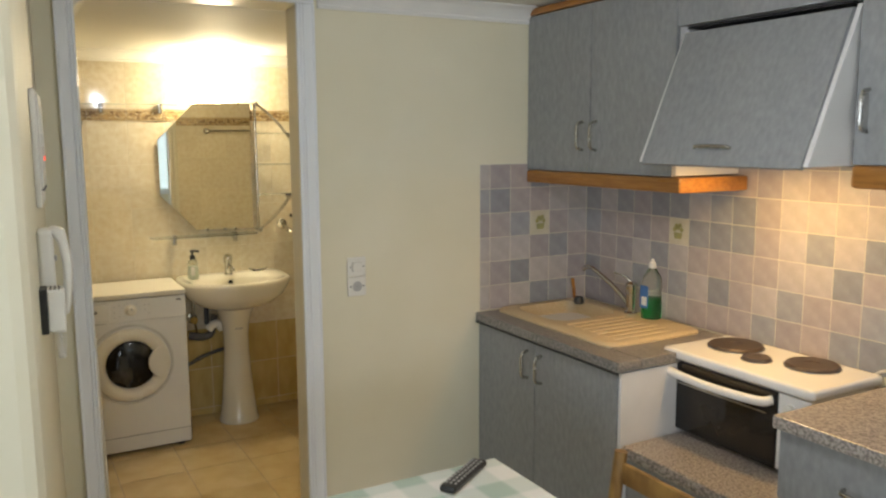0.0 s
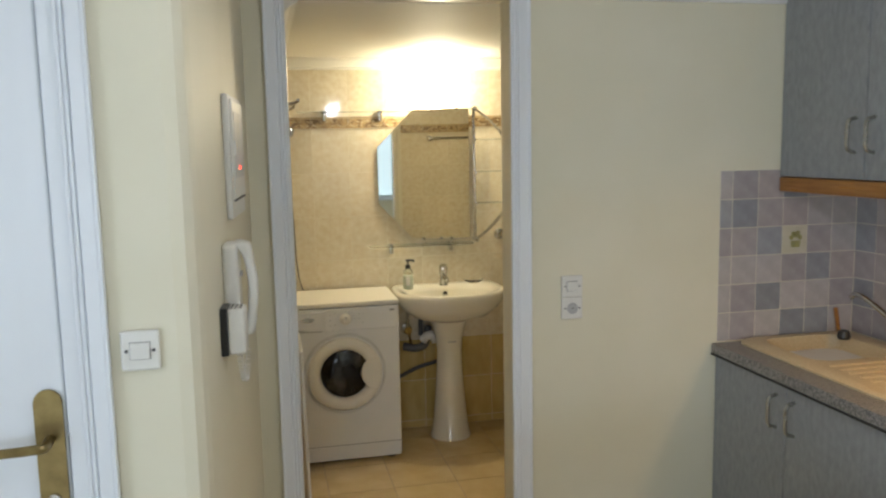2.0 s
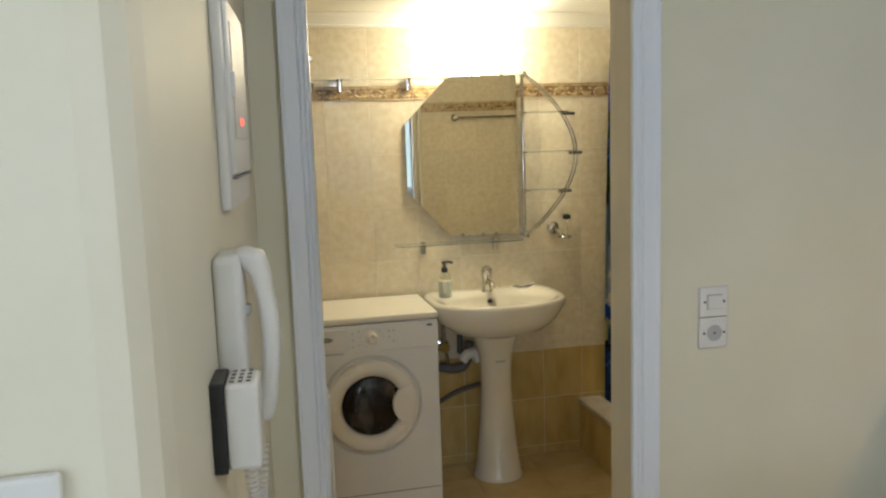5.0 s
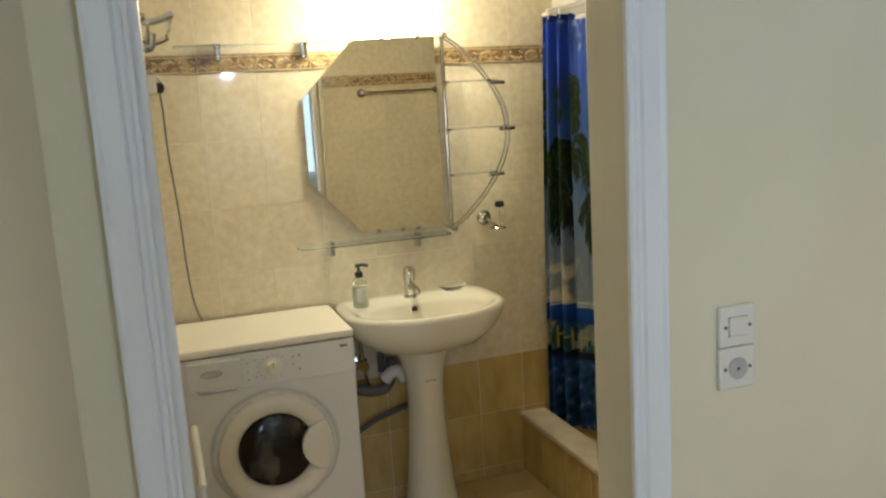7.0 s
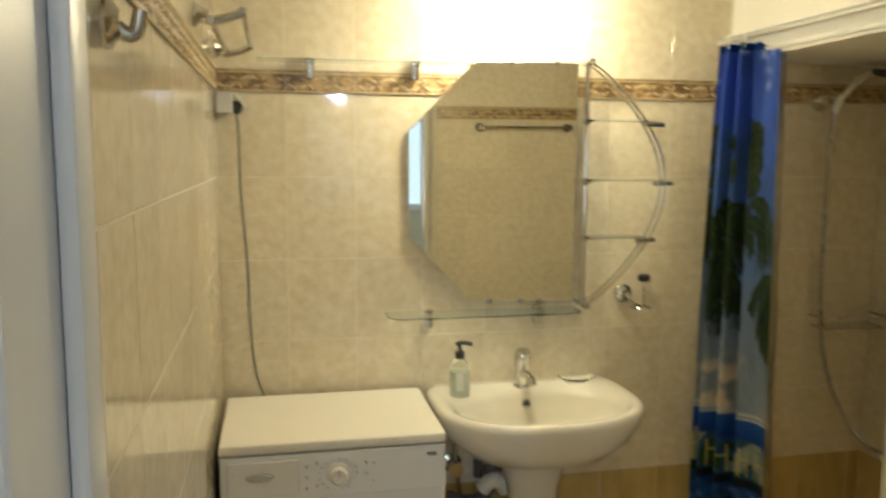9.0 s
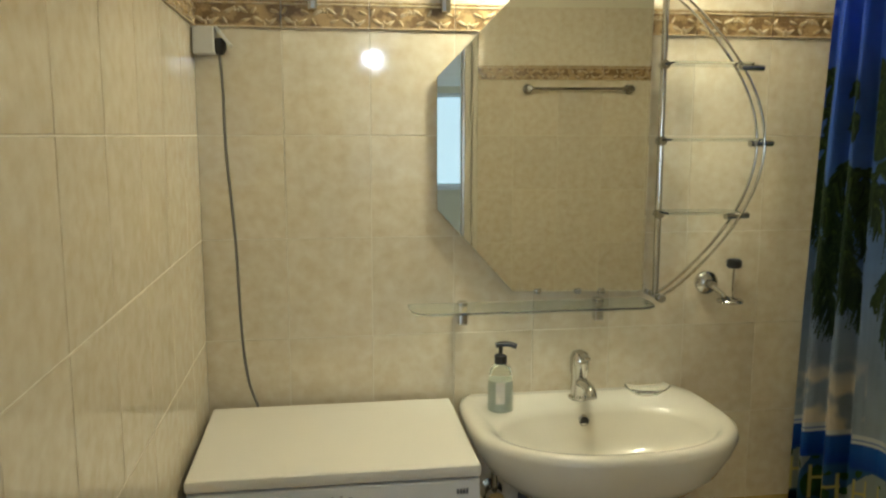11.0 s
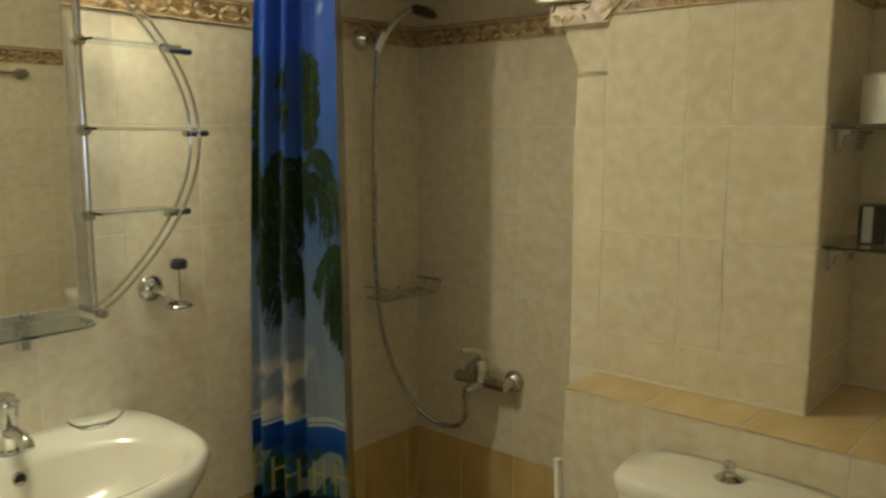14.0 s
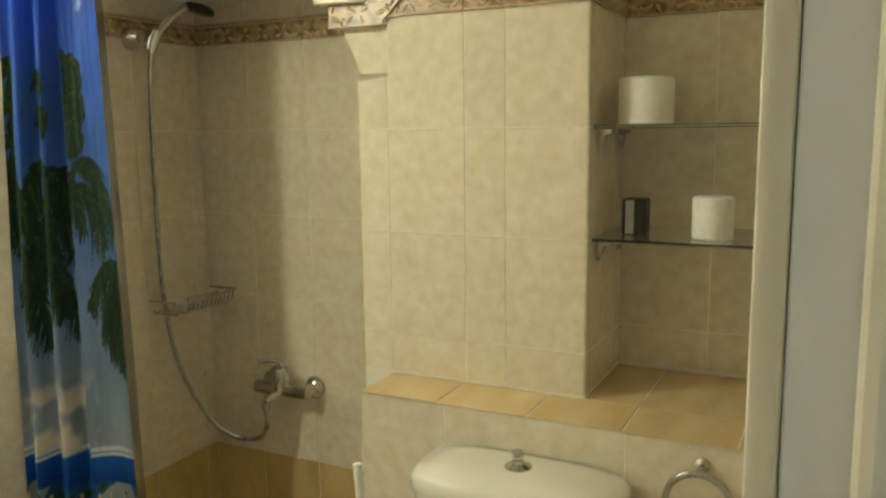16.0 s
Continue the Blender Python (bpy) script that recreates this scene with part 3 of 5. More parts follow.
    part("seal", turned((cx, yd, cz), [(0.126, -0.006), (0.120, -0.010), (0.10, 0.0)], 40, "y"), "rubber_grey", d)
    part("drum", turned((cx, yd - 0.001, cz), [(0.118, -0.006), (0.10, 0.0), (0.001, 0.0)], 40, "y"), "drum", d, "steel drum behind the glass")
    part("glass", turned((cx, yd - 0.008, cz), [(0.125, 0.0), (0.118, -0.012), (0.095, -0.020), (0.06, -0.024), (0.001, -0.025)], 40, "y"), "bowl_gleam", d, "dark opaque door bowl, the drum's gleam painted on as pale patches")
    grip = [(cx + 0.165 + 0.085 * math.cos(a), cz + 0.085 * math.sin(a)) for a in [math.pi * (0.5 + k / 16) for k in range(17)]]
    grip = [(x, z) for x, z in grip] + [(cx + 0.168 * math.cos(a), cz + 0.168 * math.sin(a)) for a in [math.asin(0.085 / 0.168) * (-1 + 2 * k / 8) for k in range(9)]]
    part("door_grip", prism(grip, yd - 0.040, yd - 0.02, 0.004, axis="y"), "enamel_cream", d, "wide door grip")
    for x in (x0 + 0.05, x1 - 0.05):
        part("foot", turned((x, y0 + 0.05, 0), [(0.022, 0), (0.022, 0.012), (0.012, 0.014), (0.012, 0.024)], 16), "black", t)
        part("foot", turned((x, y1 - 0.05, 0), [(0.022, 0), (0.022, 0.012), (0.012, 0.014), (0.012, 0.024)], 16), "black", t)


washing_machine()

SX = 0.902


def oval(a, b, cy, z, n=72, p=0.86, back=-0.002):
    """A ring of the basin: an oval front, and a squarer back against the wall."""
    out = []
    for k in range(n):
        t = 2 * math.pi * k / n
        c, s = math.cos(t), math.sin(t)
        q = 0.45 if s > 0 and back > -0.05 and z > 0.74 else p
        x = SX + a * math.copysign(abs(c) ** q, c) * (1 - 0.07 * max(s, 0) ** 4)
        out.append((x, min(cy + b * math.copysign(abs(s) ** q, s), back), z))
    return out


def basin():
    t = thing("wash_basin", (SX, -0.2, 0.0), "white ceramic pedestal wash basin with an oval bowl", "wash basin")
    rings = [oval(0.095, 0.10, -0.175, 0.668), oval(0.15, 0.135, -0.18, 0.685), oval(0.215, 0.19, -0.195, 0.708), oval(0.27, 0.228, -0.20, 0.755), oval(0.300, 0.247, -0.20, 0.803), oval(0.309, 0.254, -0.20, 0.830), oval(0.306, 0.251, -0.20, 0.844, back=-0.0025), oval(0.294, 0.240, -0.20, 0.850, back=-0.010), oval(0.272, 0.220, -0.20, 0.847, back=-0.030), oval(0.250, 0.160, -0.250, 0.838, back=-0.10), oval(0.240, 0.150, -0.252, 0.820, back=-0.110), oval(0.205, 0.125, -0.25, 0.765, back=-0.126), oval(0.13, 0.08, -0.24, 0.728, back=-0.14), oval(0.03, 0.03, -0.235, 0.715, back=-0.15)]
    part("basin", loft(rings), "ceramic", t, smooth=60)
    ped = [(0.112, 0), (0.114, 0.012), (0.106, 0.03), (0.094, 0.12), (0.079, 0.28), (0.071, 0.42), (0.070, 0.50), (0.078, 0.58), (0.095, 0.64), (0.112, 0.678)]
    prings = []
    for r, h in ped:
        prings.append([(SX + r * math.cos(2 * math.pi * k / 40), min(-0.17 + r * 1.02 * math.sin(2 * math.pi * k / 40), -0.085), h) for k in range(40)])
    p = part("pedestal", loft(prings), "ceramic", t, smooth=60)
    for k in range(5):
        x = SX - 0.022 + 0.009 * k
        part("label_mark", box(x, x + 0.007, -0.249, -0.240, 0.553, 0.562), "button_grey", p)
    part("overflow", turned((SX - 0.005, -0.1135, 0.806), [(0.014, 0.006), (0.014, -0.004), (0.011, -0.005), (0.010, -0.002)], 20, "y"), "chrome_dull", t, "round metal overflow ring")
    # flat dark disc for the shade inside the overflow
    part("overflow_hole", turned((SX - 0.005, -0.1135, 0.806), [(0.0105, 0.004), (0.0105, -0.0025), (0.001, -0.0025)], 20, "y"), "gap_shade", t)
    part("drain", turned((SX, -0.235, 0.714), [(0.026, 0), (0.026, 0.003), (0.02, 0.004), (0.018, 0.001)], 20), "chrome", t)
    f = thing("basin_tap", (SX, -0.055, 0.845), "chrome single-lever mixer tap on the wash basin", "tap")
    part("body", turned((SX, -0.055, 0.842), [(0.026, 0), (0.026, 0.006), (0.021, 0.012), (0.020, 0.06), (0.023, 0.07), (0.024, 0.095)], 24), "chrome", f)
    part("lever", turned((SX, -0.055, 0.937), [(0.024, 0.0), (0.0235, 0.012), (0.018, 0.024), (0.006, 0.029)], 24), "chrome", f)
    part("lever_arm", box(SX - 0.009, SX + 0.009, -0.115, -0.05, 0.953, 0.962, 0.003), "chrome", f)
    part("spout", tube(bezier([(SX, -0.06, 0.885), (SX, -0.10, 0.893), (SX, -0.14, 0.888), (SX, -0.152, 0.873)], 8), 0.013, 14), "chrome", f)


basin()


def bottle(name, x, y, z, prof, material, label, cat, cap):
    t = thing(name, (x, y, z), label, cat)
    part("bottle", turned((x, y, z), prof, 28), material, t, smooth=50)
    cap(t, x, y, z + prof[-1][1])
    return t


def pump(t, x, y, z):
    part("collar", turned((x, y, z - 0.004), [(0.012, 0), (0.015, 0.002), (0.015, 0.020), (0.010, 0.024), (0.005, 0.025), (0.005, 0.042)], 20), "black", t, "black pump collar")
    part("nozzle", tube(bezier([(x - 0.012, y, z + 0.040), (x, y, z + 0.043), (x + 0.02, y - 0.004, z + 0.043), (x + 0.036, y - 0.008, z + 0.038)], 6), 0.0065), "black", t, "black pump nozzle")


dispenser = bottle("soap_dispenser", 0.690, -0.11, 0.842, [(0.026, 0), (0.030, 0.003), (0.030, 0.06), (0.027, 0.085), (0.024, 0.105), (0.013, 0.113), (0.012, 0.118)], "soap_clear", "clear soap dispenser with a black pump", "soap dispenser", pump)
part("soap", turned((0.690, -0.11, 0.844), [(0.024, 0), (0.0275, 0.003), (0.0275, 0.056), (0.026, 0.074), (0.001, 0.075)], 24), "soap_milky", dispenser, "pale milky soap")
part("label", box(0.672, 0.694, -0.1415, -0.1395, 0.866, 0.918, 0.0006), "paper", dispenser, "small pale label")
t = thing("soap_dish", (1.075, -0.07, 0.846), "small clear glass soap dish on the basin", "soap dish")
bm = bmesh.new()
loft([[(1.075 + a * math.cos(2 * math.pi * k / 28), -0.07 + a * 0.75 * math.sin(2 * math.pi * k / 28), z) for k in range(28)] for a, z in ((0.026, 0.8495), (0.034, 0.852), (0.056, 0.868), (0.058, 0.872), (0.054, 0.871), (0.034, 0.858), (0.02, 0.856))], bm)
part("dish", bm, "glass_thin", t, smooth=60)

# mirror on a backing board, hung a little out of line with the wall
MT = Matrix.Translation((0.546, -0.004, 0)) @ pose(0, 0, 0, 0, 0, -2.8) @ Matrix.Translation((-0.546, 0.004, 0))


def hung(bm):
    bmesh.ops.transform(bm, matrix=MT, verts=bm.verts)
    return bm


t = thing("mirror", (0.8, -0.012, 1.47), "frameless wall mirror with two cut-off corners", "mirror")
out = [(0.551, 1.316), (0.737, 1.113), (1.066, 1.109), (1.068, 1.834), (0.752, 1.834), (0.551, 1.626)]
part("backing", hung(prism([(x + (0.8 - x) * 0.04, z + (1.47 - z) * 0.03) for x, z in out], -0.014, -0.006, axis="y")), "mirror_edge", t)
rings = []
for s, y in ((1.0, -0.015), (1.0, -0.0192), (0.996, -0.0195)):
    rings.append([(0.8 + (x - 0.8) * s, y, 1.47 + (z - 1.47) * (1 - (1 - s) * 0.72)) for x, z in out])
part("glass", hung(loft(rings, cap0=True)), "mirror", t, smooth=None)
for x, z in ((0.80, 1.112), (0.96, 1.110), (0.86, 1.834), (1.0, 1.834), (0.9, 1.111)):
    part("clip", hung(box(x - 0.008, x + 0.008, -0.025, -0.008, z - 0.007, z + 0.006, 0.002)), "chrome_dull", t)

# chrome side rack with three glass shelves
t = thing("corner_rack", (1.1, -0.06, 1.1), "chrome wall rack with three glass shelves and a curved rail", "wall rack")
part("post", tube([(1.092, -0.055, 1.100), (1.092, -0.055, 1.832)], 0.008, 12), "chrome", t)
for dy in (-0.05, -0.085):
    arc = [(1.092 + 0.252 * math.sin(math.pi * k / 40) ** 0.82, dy, 1.832 - 0.732 * (k / 40)) for k in range(41)]
    part("curved_rail", tube(arc, 0.0034, 8), "chrome", t)
for z in (1.834, 1.098):
    part("cap", turned((1.092, -0.10, z), [(0.004, 0), (0.010, 0.002), (0.011, 0.02), (0.007, 0.024), (0.007, 0.10)], 14, "y"), "chrome_dull", t)
for z, r in ((1.658, 1.315), (1.478, 1.350), (1.302, 1.296)):
    s = part("shelf", prism([(1.100, -0.012), (r - 0.03, -0.012), (r, -0.05), (r - 0.012, -0.092), (1.100, -0.098)], z, z + 0.006, 0.0012), "glass_dark", t, "clear glass shelf")
    part("peg", tube([(r - 0.045, -0.088, z - 0.006), (r + 0.022, -0.070, z - 0.006)], 0.008, 10), "chrome_dull", s)
    part("knob", turned((1.092, -0.07, z), [(0.011, 0), (0.012, 0.01), (0.010, 0.025), (0.006, 0.03)], 12, "y"), "chrome", s)

# glass shelves on chrome clips
def glass_shelf(x0, x1, z, depth, clips, label, slope=0.0, rounded=0.03):
    t = thing("glass_shelf", ((x0 + x1) / 2, -0.05, z), label, "shelf", "glass shelves on the tiled wall")
    pts = [(x0, -0.008), (x0, -depth + rounded)] + [(x0 + rounded - rounded * math.cos(a), -depth + rounded - rounded * math.sin(a)) for a in (0.5, 1.0, 1.57)]
    pts += [(x1 - rounded + rounded * math.sin(a), -depth + rounded - rounded * math.cos(a)) for a in (0, 0.5, 1.0)] + [(x1, -depth + rounded), (x1, -0.008)]
    part("pane", prism(pts, z, z + 0.006, 0.001), "glass_dark", t, "clear glass pane with a green edge")
    for x in clips:
        part("clip", box(x - 0.011, x + 0.011, -0.034, -0.005, z - 0.045, z + 0.012, 0.003), "chrome", t, "chrome shelf clip")


glass_shelf(0.118, 0.735, 1.816, 0.09, (0.266, 0.570), "long clear glass shelf above the mosaic border", rounded=0.01)
glass_shelf(0.480, 1.078, 1.078, 0.125, (0.613, 0.958), "clear glass shelf with rounded ends under the mirror", rounded=0.045)

# holder with a ring and a black cap beside the rack
t = thing("tumbler_holder", (1.26, -0.03, 1.12), "chrome wall holder with a wire ring and black cap", "holder")
part("rosette", turned((1.250, 0.0, 1.118), [(0.030, -0.002), (0.030, -0.012), (0.024, -0.020), (0.012, -0.024), (0.010, -0.045)], 24, "y"), "chrome", t)
part("ring", tube([(1.292 + 0.028 * math.cos(2 * math.pi * k / 24), -0.055 + 0.028 * math.sin(2 * math.pi * k / 24), 1.078) for k in range(24)], 0.005, 8, closed=True), "chrome", t)
part("arm", tube(bezier([(1.25, -0.04, 1.115), (1.27, -0.06, 1.095), (1.285, -0.06, 1.08)], 6), 0.006, 8), "chrome", t)
part("wire", tube([(1.310, -0.035, 1.078), (1.312, -0.03, 1.165)], 0.0025, 6), "chrome", t)
part("cap", turned((1.312, -0.03, 1.158), [(0.015, 0), (0.019, 0.004), (0.019, 0.018), (0.014, 0.023), (0.004, 0.024)], 20), "black", t, "round black cap")

# lamp over the mirror
t = thing("mirror_lamp", (0.85, -0.05, 1.95), "frosted glass wall lamp glowing above the mirror", "lamp")
part("mount", box(0.80, 0.90, -0.03, -0.004, 2.0, 2.034, 0.008), "chrome", t)
for x in (0.82, 0.88):
    part("arm", tube([(x, -0.02, 2.018), (x, -0.195, 1.975)], 0.006, 10), "chrome", t)
part("shade", tube([(0.765, -0.22, 1.972), (0.77, -0.22, 1.972), (0.93, -0.22, 1.972), (0.935, -0.22, 1.972)], 0.034, 20), "lamp_glow", t, "glowing frosted tube")

# pipes under the basin
t = thing("basin_trap", (0.75, -0.05, 0.5), "grey waste trap and valves under the basin", "waste pipe")
part("trap", tube(bezier([(0.66, -0.06, 0.505), (0.72, -0.08, 0.495), (0.77, -0.085, 0.505), (0.79, -0.09, 0.55), (0.80, -0.09, 0.62)], 8), 0.022, 14), "rubber_grey", t, "dark grey waste trap")
part("elbow", tube(bezier([(0.765, -0.10, 0.54), (0.785, -0.11, 0.565), (0.815, -0.11, 0.57), (0.84, -0.11, 0.535)], 8), 0.024, 14), "plastic_white", t, "white plastic elbow")
part("valve", turned((0.69, 0.0, 0.595), [(0.03, -0.004), (0.03, -0.01), (0.016, -0.014), (0.016, -0.05), (0.022, -0.052), (0.022, -0.075)], 20, "y"), "chrome", t, "chrome angle valve")
part("valve_stem", tube([(0.69, -0.05, 0.60), (0.69, -0.05, 0.70)], 0.008, 10), "chrome", t)
part("hose", tube(bezier([(0.695, -0.06, 0.58), (0.70, -0.07, 0.54), (0.71, -0.06, 0.49)], 6), 0.007, 8), "brass", t)
part("inlet", tube([(0.765, -0.05, 0.56), (0.765, -0.05, 0.72)], 0.014, 10), "rubber_grey", t)
t = solo("drain_hose", tube(bezier([(0.56, -0.05, 0.30), (0.64, -0.07, 0.335), (0.74, -0.06, 0.375), (0.86, -0.045, 0.40)], 8), 0.011, 12), "rubber_grey", "grey drain hose behind the basin pedestal", "hose")

# socket box in the corner with the machine's cable
t = thing("corner_socket", (0.03, -0.02, 1.70), "grey splash-proof socket box with an open lid", "socket")
part("body", box(0.0055, 0.052, -0.055, -0.0055, 1.668, 1.728, 0.004), "plastic_panel", t)
part("lid", prism([(0.050, 1.727), (0.058, 1.729), (0.088, 1.690), (0.082, 1.686)], -0.052, -0.012, 0.001, axis="y"), "plastic_white", t, "raised plastic lid")
part("plug", turned((0.062, -0.035, 1.668), [(0.008, 0), (0.014, 0.01), (0.014, 0.035)], 14), "black", t)
solo("power_cable", tube(bezier([(0.060, -0.035, 1.672), (0.064, -0.03, 1.60), (0.066, -0.026, 1.45), (0.079, -0.022, 1.25), (0.085, -0.022, 1.05), (0.097, -0.022, 0.92), (0.118, -0.022, 0.848)], 10), 0.0032, 8), "cable_grey", "thin grey power cable hanging down the tiles", "cable")

# towel rack and hook on the side wall
t = thing("towel_rack", (0.05, -0.34, 1.84), "chrome towel rack on the tiled wall", "towel rack")
for y in (-0.06, -0.62):
    part("rosette", turned((0.0055, y, 1.842), [(0.026, 0), (0.026, 0.006), (0.018, 0.014), (0.011, 0.03)], 20, "x"), "chrome", t)
    part("arm", tube(bezier([(0.01, y, 1.842), (0.038, y, 1.830), (0.078, y, 1.838), (0.106, y, 1.852)], 8), 0.010, 10), "chrome", t)
for x, z in ((0.040, 1.831), (0.104, 1.851)):
    part("bar", tube([(x, -0.05, z), (x, -0.63, z)], 0.007, 10), "chrome", t)
t = thing("robe_hook", (0.02, -1.53, 1.68), "chrome robe hook on the tiled wall", "hook")
part("rosette", turned((0.0045, -1.53, 1.684), [(0.026, 0), (0.026, 0.005), (0.019, 0.011), (0.012, 0.015)], 24, "x"), "chrome", t)
part("hook", tube(bezier([(0.012, -1.53, 1.684), (0.024, -1.526, 1.674), (0.032, -1.522, 1.678), (0.036, -1.52, 1.698)], 8), 0.0075, 12), "chrome", t)

# towel bar on the inner side of the doorway wall
t = thing("towel_bar", (1.25, -1.66, 1.68), "chrome towel bar on the tiled wall", "towel bar")
part("bar", tube([(1.02, -1.635, 1.694), (1.47, -1.635, 1.694)], 0.006, 10), "chrome", t)
for x in (1.02, 1.47):
    part("bracket", turned((x, -1.684, 1.694), [(0.022, 0), (0.022, 0.008), (0.012, 0.014), (0.012, 0.058), (0.016, 0.06), (0.012, 0.07)], 18, "y"), "chrome_dull", t)

# white folding rack leaning on the side wall
t = thing("drying_rack", (0.03, -1.35, 0.0), "folded white drying rack leaning on the tiles", "drying rack")
for y in (-1.52, -1.205):
    part("rail", tube([(0.05, y, 0.0), (0.034, y, 0.884)], 0.007, 10), "plastic_white", t)
part("top_bar", tube([(0.035, -1.525, 0.880), (0.035, -1.20, 0.880)], 0.008, 10), "plastic_white", t)
for k in range(11):
    y = -1.495 + 0.027 * k
    part("slat", tube([(0.048, y, 0.12), (0.036, y, 0.876)], 0.0045, 8), "plastic_white", t)


# ---- shower and toilet ----
CLOTH_W, CLOTH_Z0, CLOTH_Z1 = 0.54, 0.205, 1.892


def beach_print(nu, nv):
    """The curtain's print as a grid of colours: sky, clouds, palm fronds, sea, a jetty and water."""
    img = np.zeros((nv + 1, nu + 1, 3))
    stops = [(0.20, (0.02, 0.07, 0.22)), (0.50, (0.03, 0.10, 0.30)), (0.515, (0.006, 0.012, 0.03)), (0.535, (0.01, 0.02, 0.04)), (0.545, (0.05, 0.13, 0.22)), (0.655, (0.04, 0.12, 0.30)), (0.67, (0.015, 0.07, 0.34)), (0.735, (0.03, 0.13, 0.46)), (0.745, (0.34, 0.40, 0.46)), (0.95, (0.25, 0.31, 0.41)), (1.20, (0.13, 0.21, 0.40)), (1.45, (0.07, 0.145, 0.42)), (1.70, (0.06, 0.13, 0.49)), (1.90, (0.06, 0.125, 0.52))]
    zs = [q for q, c in stops]
    for j in range(nv + 1):
        v = CLOTH_Z0 + (CLOTH_Z1 - CLOTH_Z0) * j / nv
        base = np.array([np.interp(v, zs, [c[k] for q, c in stops]) for k in range(3)])
        for i in range(nu + 1):
            u = CLOTH_W * i / nu
            n1, n2 = noise.noise((u * 7, v * 9, 1.3)), noise.noise((u * 26, v * 30, 4.1))
            c = base * (1 + 0.14 * n1 + 0.06 * n2)
            cl = noise.noise((u * 10 + 7, v * 13, 2.2)) + 0.4 * n2
            if 0.75 < v < 0.95 and u < 0.40 and cl > 0.0:
                c = c + (np.array((0.72, 0.66, 0.56)) - c) * min(0.9, cl * 3.0) * min(1, (0.95 - v) * 12)
            if v > 1.74 and cl > 0.25:
                c = c + (np.array((0.42, 0.55, 0.80)) - c) * min(0.8, (cl - 0.25) * 3)
            if 0.742 < v < 0.752 or (0.728 < v < 0.737 and n1 > -0.1):
                c = np.array((0.62, 0.64, 0.64))
            if 0.545 < v < 0.66:
                if n2 + n1 > 0.12:
                    c = np.array((0.02, 0.06, 0.02)) * (1.2 + n2)
                elif n1 < -0.18:
                    c = np.array((0.32, 0.37, 0.36))
                k = (u * 8.3 + 0.1 * math.sin(u * 30)) % 1.0
                if v < 0.635 and (k < 0.07 or 0.42 < k < 0.48 or (abs(v - 0.60) < 0.004 and k < 0.5)):
                    c = np.array((0.55, 0.50, 0.20))
            if v < 0.50:
                c = c * (1 + 0.9 * n2) + (0.10 if n2 > 0.42 else 0.0)
            if v > 1.868:
                c = np.array((0.008, 0.05, 0.26))
            img[j, i] = np.clip(c * 1.35, 0.003, 1)
    rng = random.Random(8)

    def dab(u, v, r, c, amount=1.0):
        i, j = u / CLOTH_W * nu, (v - CLOTH_Z0) / (CLOTH_Z1 - CLOTH_Z0) * nv
        ri, rj = r / CLOTH_W * nu, r / (CLOTH_Z1 - CLOTH_Z0) * nv
        for jj in range(max(0, round(j - rj)), min(nv, round(j + rj)) + 1):
            for ii in range(max(0, round(i - ri)), min(nu, round(i + ri)) + 1):
                img[jj, ii] = img[jj, ii] * (1 - amount) + c * amount

    def frond(u0, v0, u1, v1, arch, leaf):
        """A feathered frond: leaflets hang from an arching rib."""
        n = 30
        for k in range(n + 1):
            t = k / n
            u, v = u0 + (u1 - u0) * t, v0 + (v1 - v0) * t + arch * 4 * t * (1 - t)
            slope = math.atan2((v1 - v0) + arch * 4 * (1 - 2 * t), u1 - u0)
            for side in (-1, 1):
                a = slope + side * rng.uniform(0.5, 0.9)
                ln = leaf * (0.35 + 1.1 * math.sin(math.pi * min(1, 0.12 + 0.86 * t))) * rng.uniform(0.7, 1.1) * (1.0 if side * math.cos(slope) < 0 else 0.6)
                g = rng.random()
                c = np.array((0.016, 0.036, 0.024)) * (1 - g) + np.array((0.055, 0.095, 0.038)) * g
                if rng.random() < 0.05:
                    c = np.array((0.09, 0.14, 0.045))
                for q in range(14):
                    w = q / 13
                    dab(u + ln * w * math.cos(a), v + ln * w * math.sin(a) - 0.45 * ln * w * w, 0.0034 * (1.15 - w), c, 0.9)
        for k in range(2 * n):
            t = k / (2 * n)
            dab(u0 + (u1 - u0) * t, v0 + (v1 - v0) * t + arch * 4 * t * (1 - t), 0.0012, np.array((0.10, 0.15, 0.05)), 0.15)

    for u, zs in ((0.03, (1.62, 1.54, 1.46)), (0.21, (1.60, 1.53)), (0.375, (1.63, 1.56, 1.50))):
        for z in zs:
            for k in range(7):
                a = math.pi * (-0.55 + 1.35 * k / 6) + rng.uniform(-0.15, 0.15)
                ln = rng.uniform(0.040, 0.062)
                frond(u, z, u + ln * math.cos(a), z + 0.75 * ln * math.sin(a) - 0.012, 0.006, 0.024)
    for u, z in ((0.01, 1.42), (0.06, 1.36), (0.13, 1.33), (0.20, 1.42), (0.25, 1.34), (0.30, 1.40)):
        frond(u, z, u + 0.10, z - 0.13, 0.045, 0.052)
        frond(u, z, u - 0.09, z - 0.12, 0.040, 0.050)
        frond(u, z, u + 0.03, z - 0.20, 0.010, 0.045)
    frond(0.375, 1.41, 0.535, 1.27, 0.055, 0.085)
    frond(0.37, 1.36, 0.48, 1.24, 0.040, 0.070)
    frond(0.38, 1.40, 0.30, 1.26, 0.030, 0.060)
    for u1, v1, arch in ((0.40, 1.09, 0.035), (0.44, 1.01, 0.02), (0.47, 0.97, 0.01), (0.52, 0.95, 0.0)):
        frond(0.545, 1.19, u1, v1, arch, 0.055)
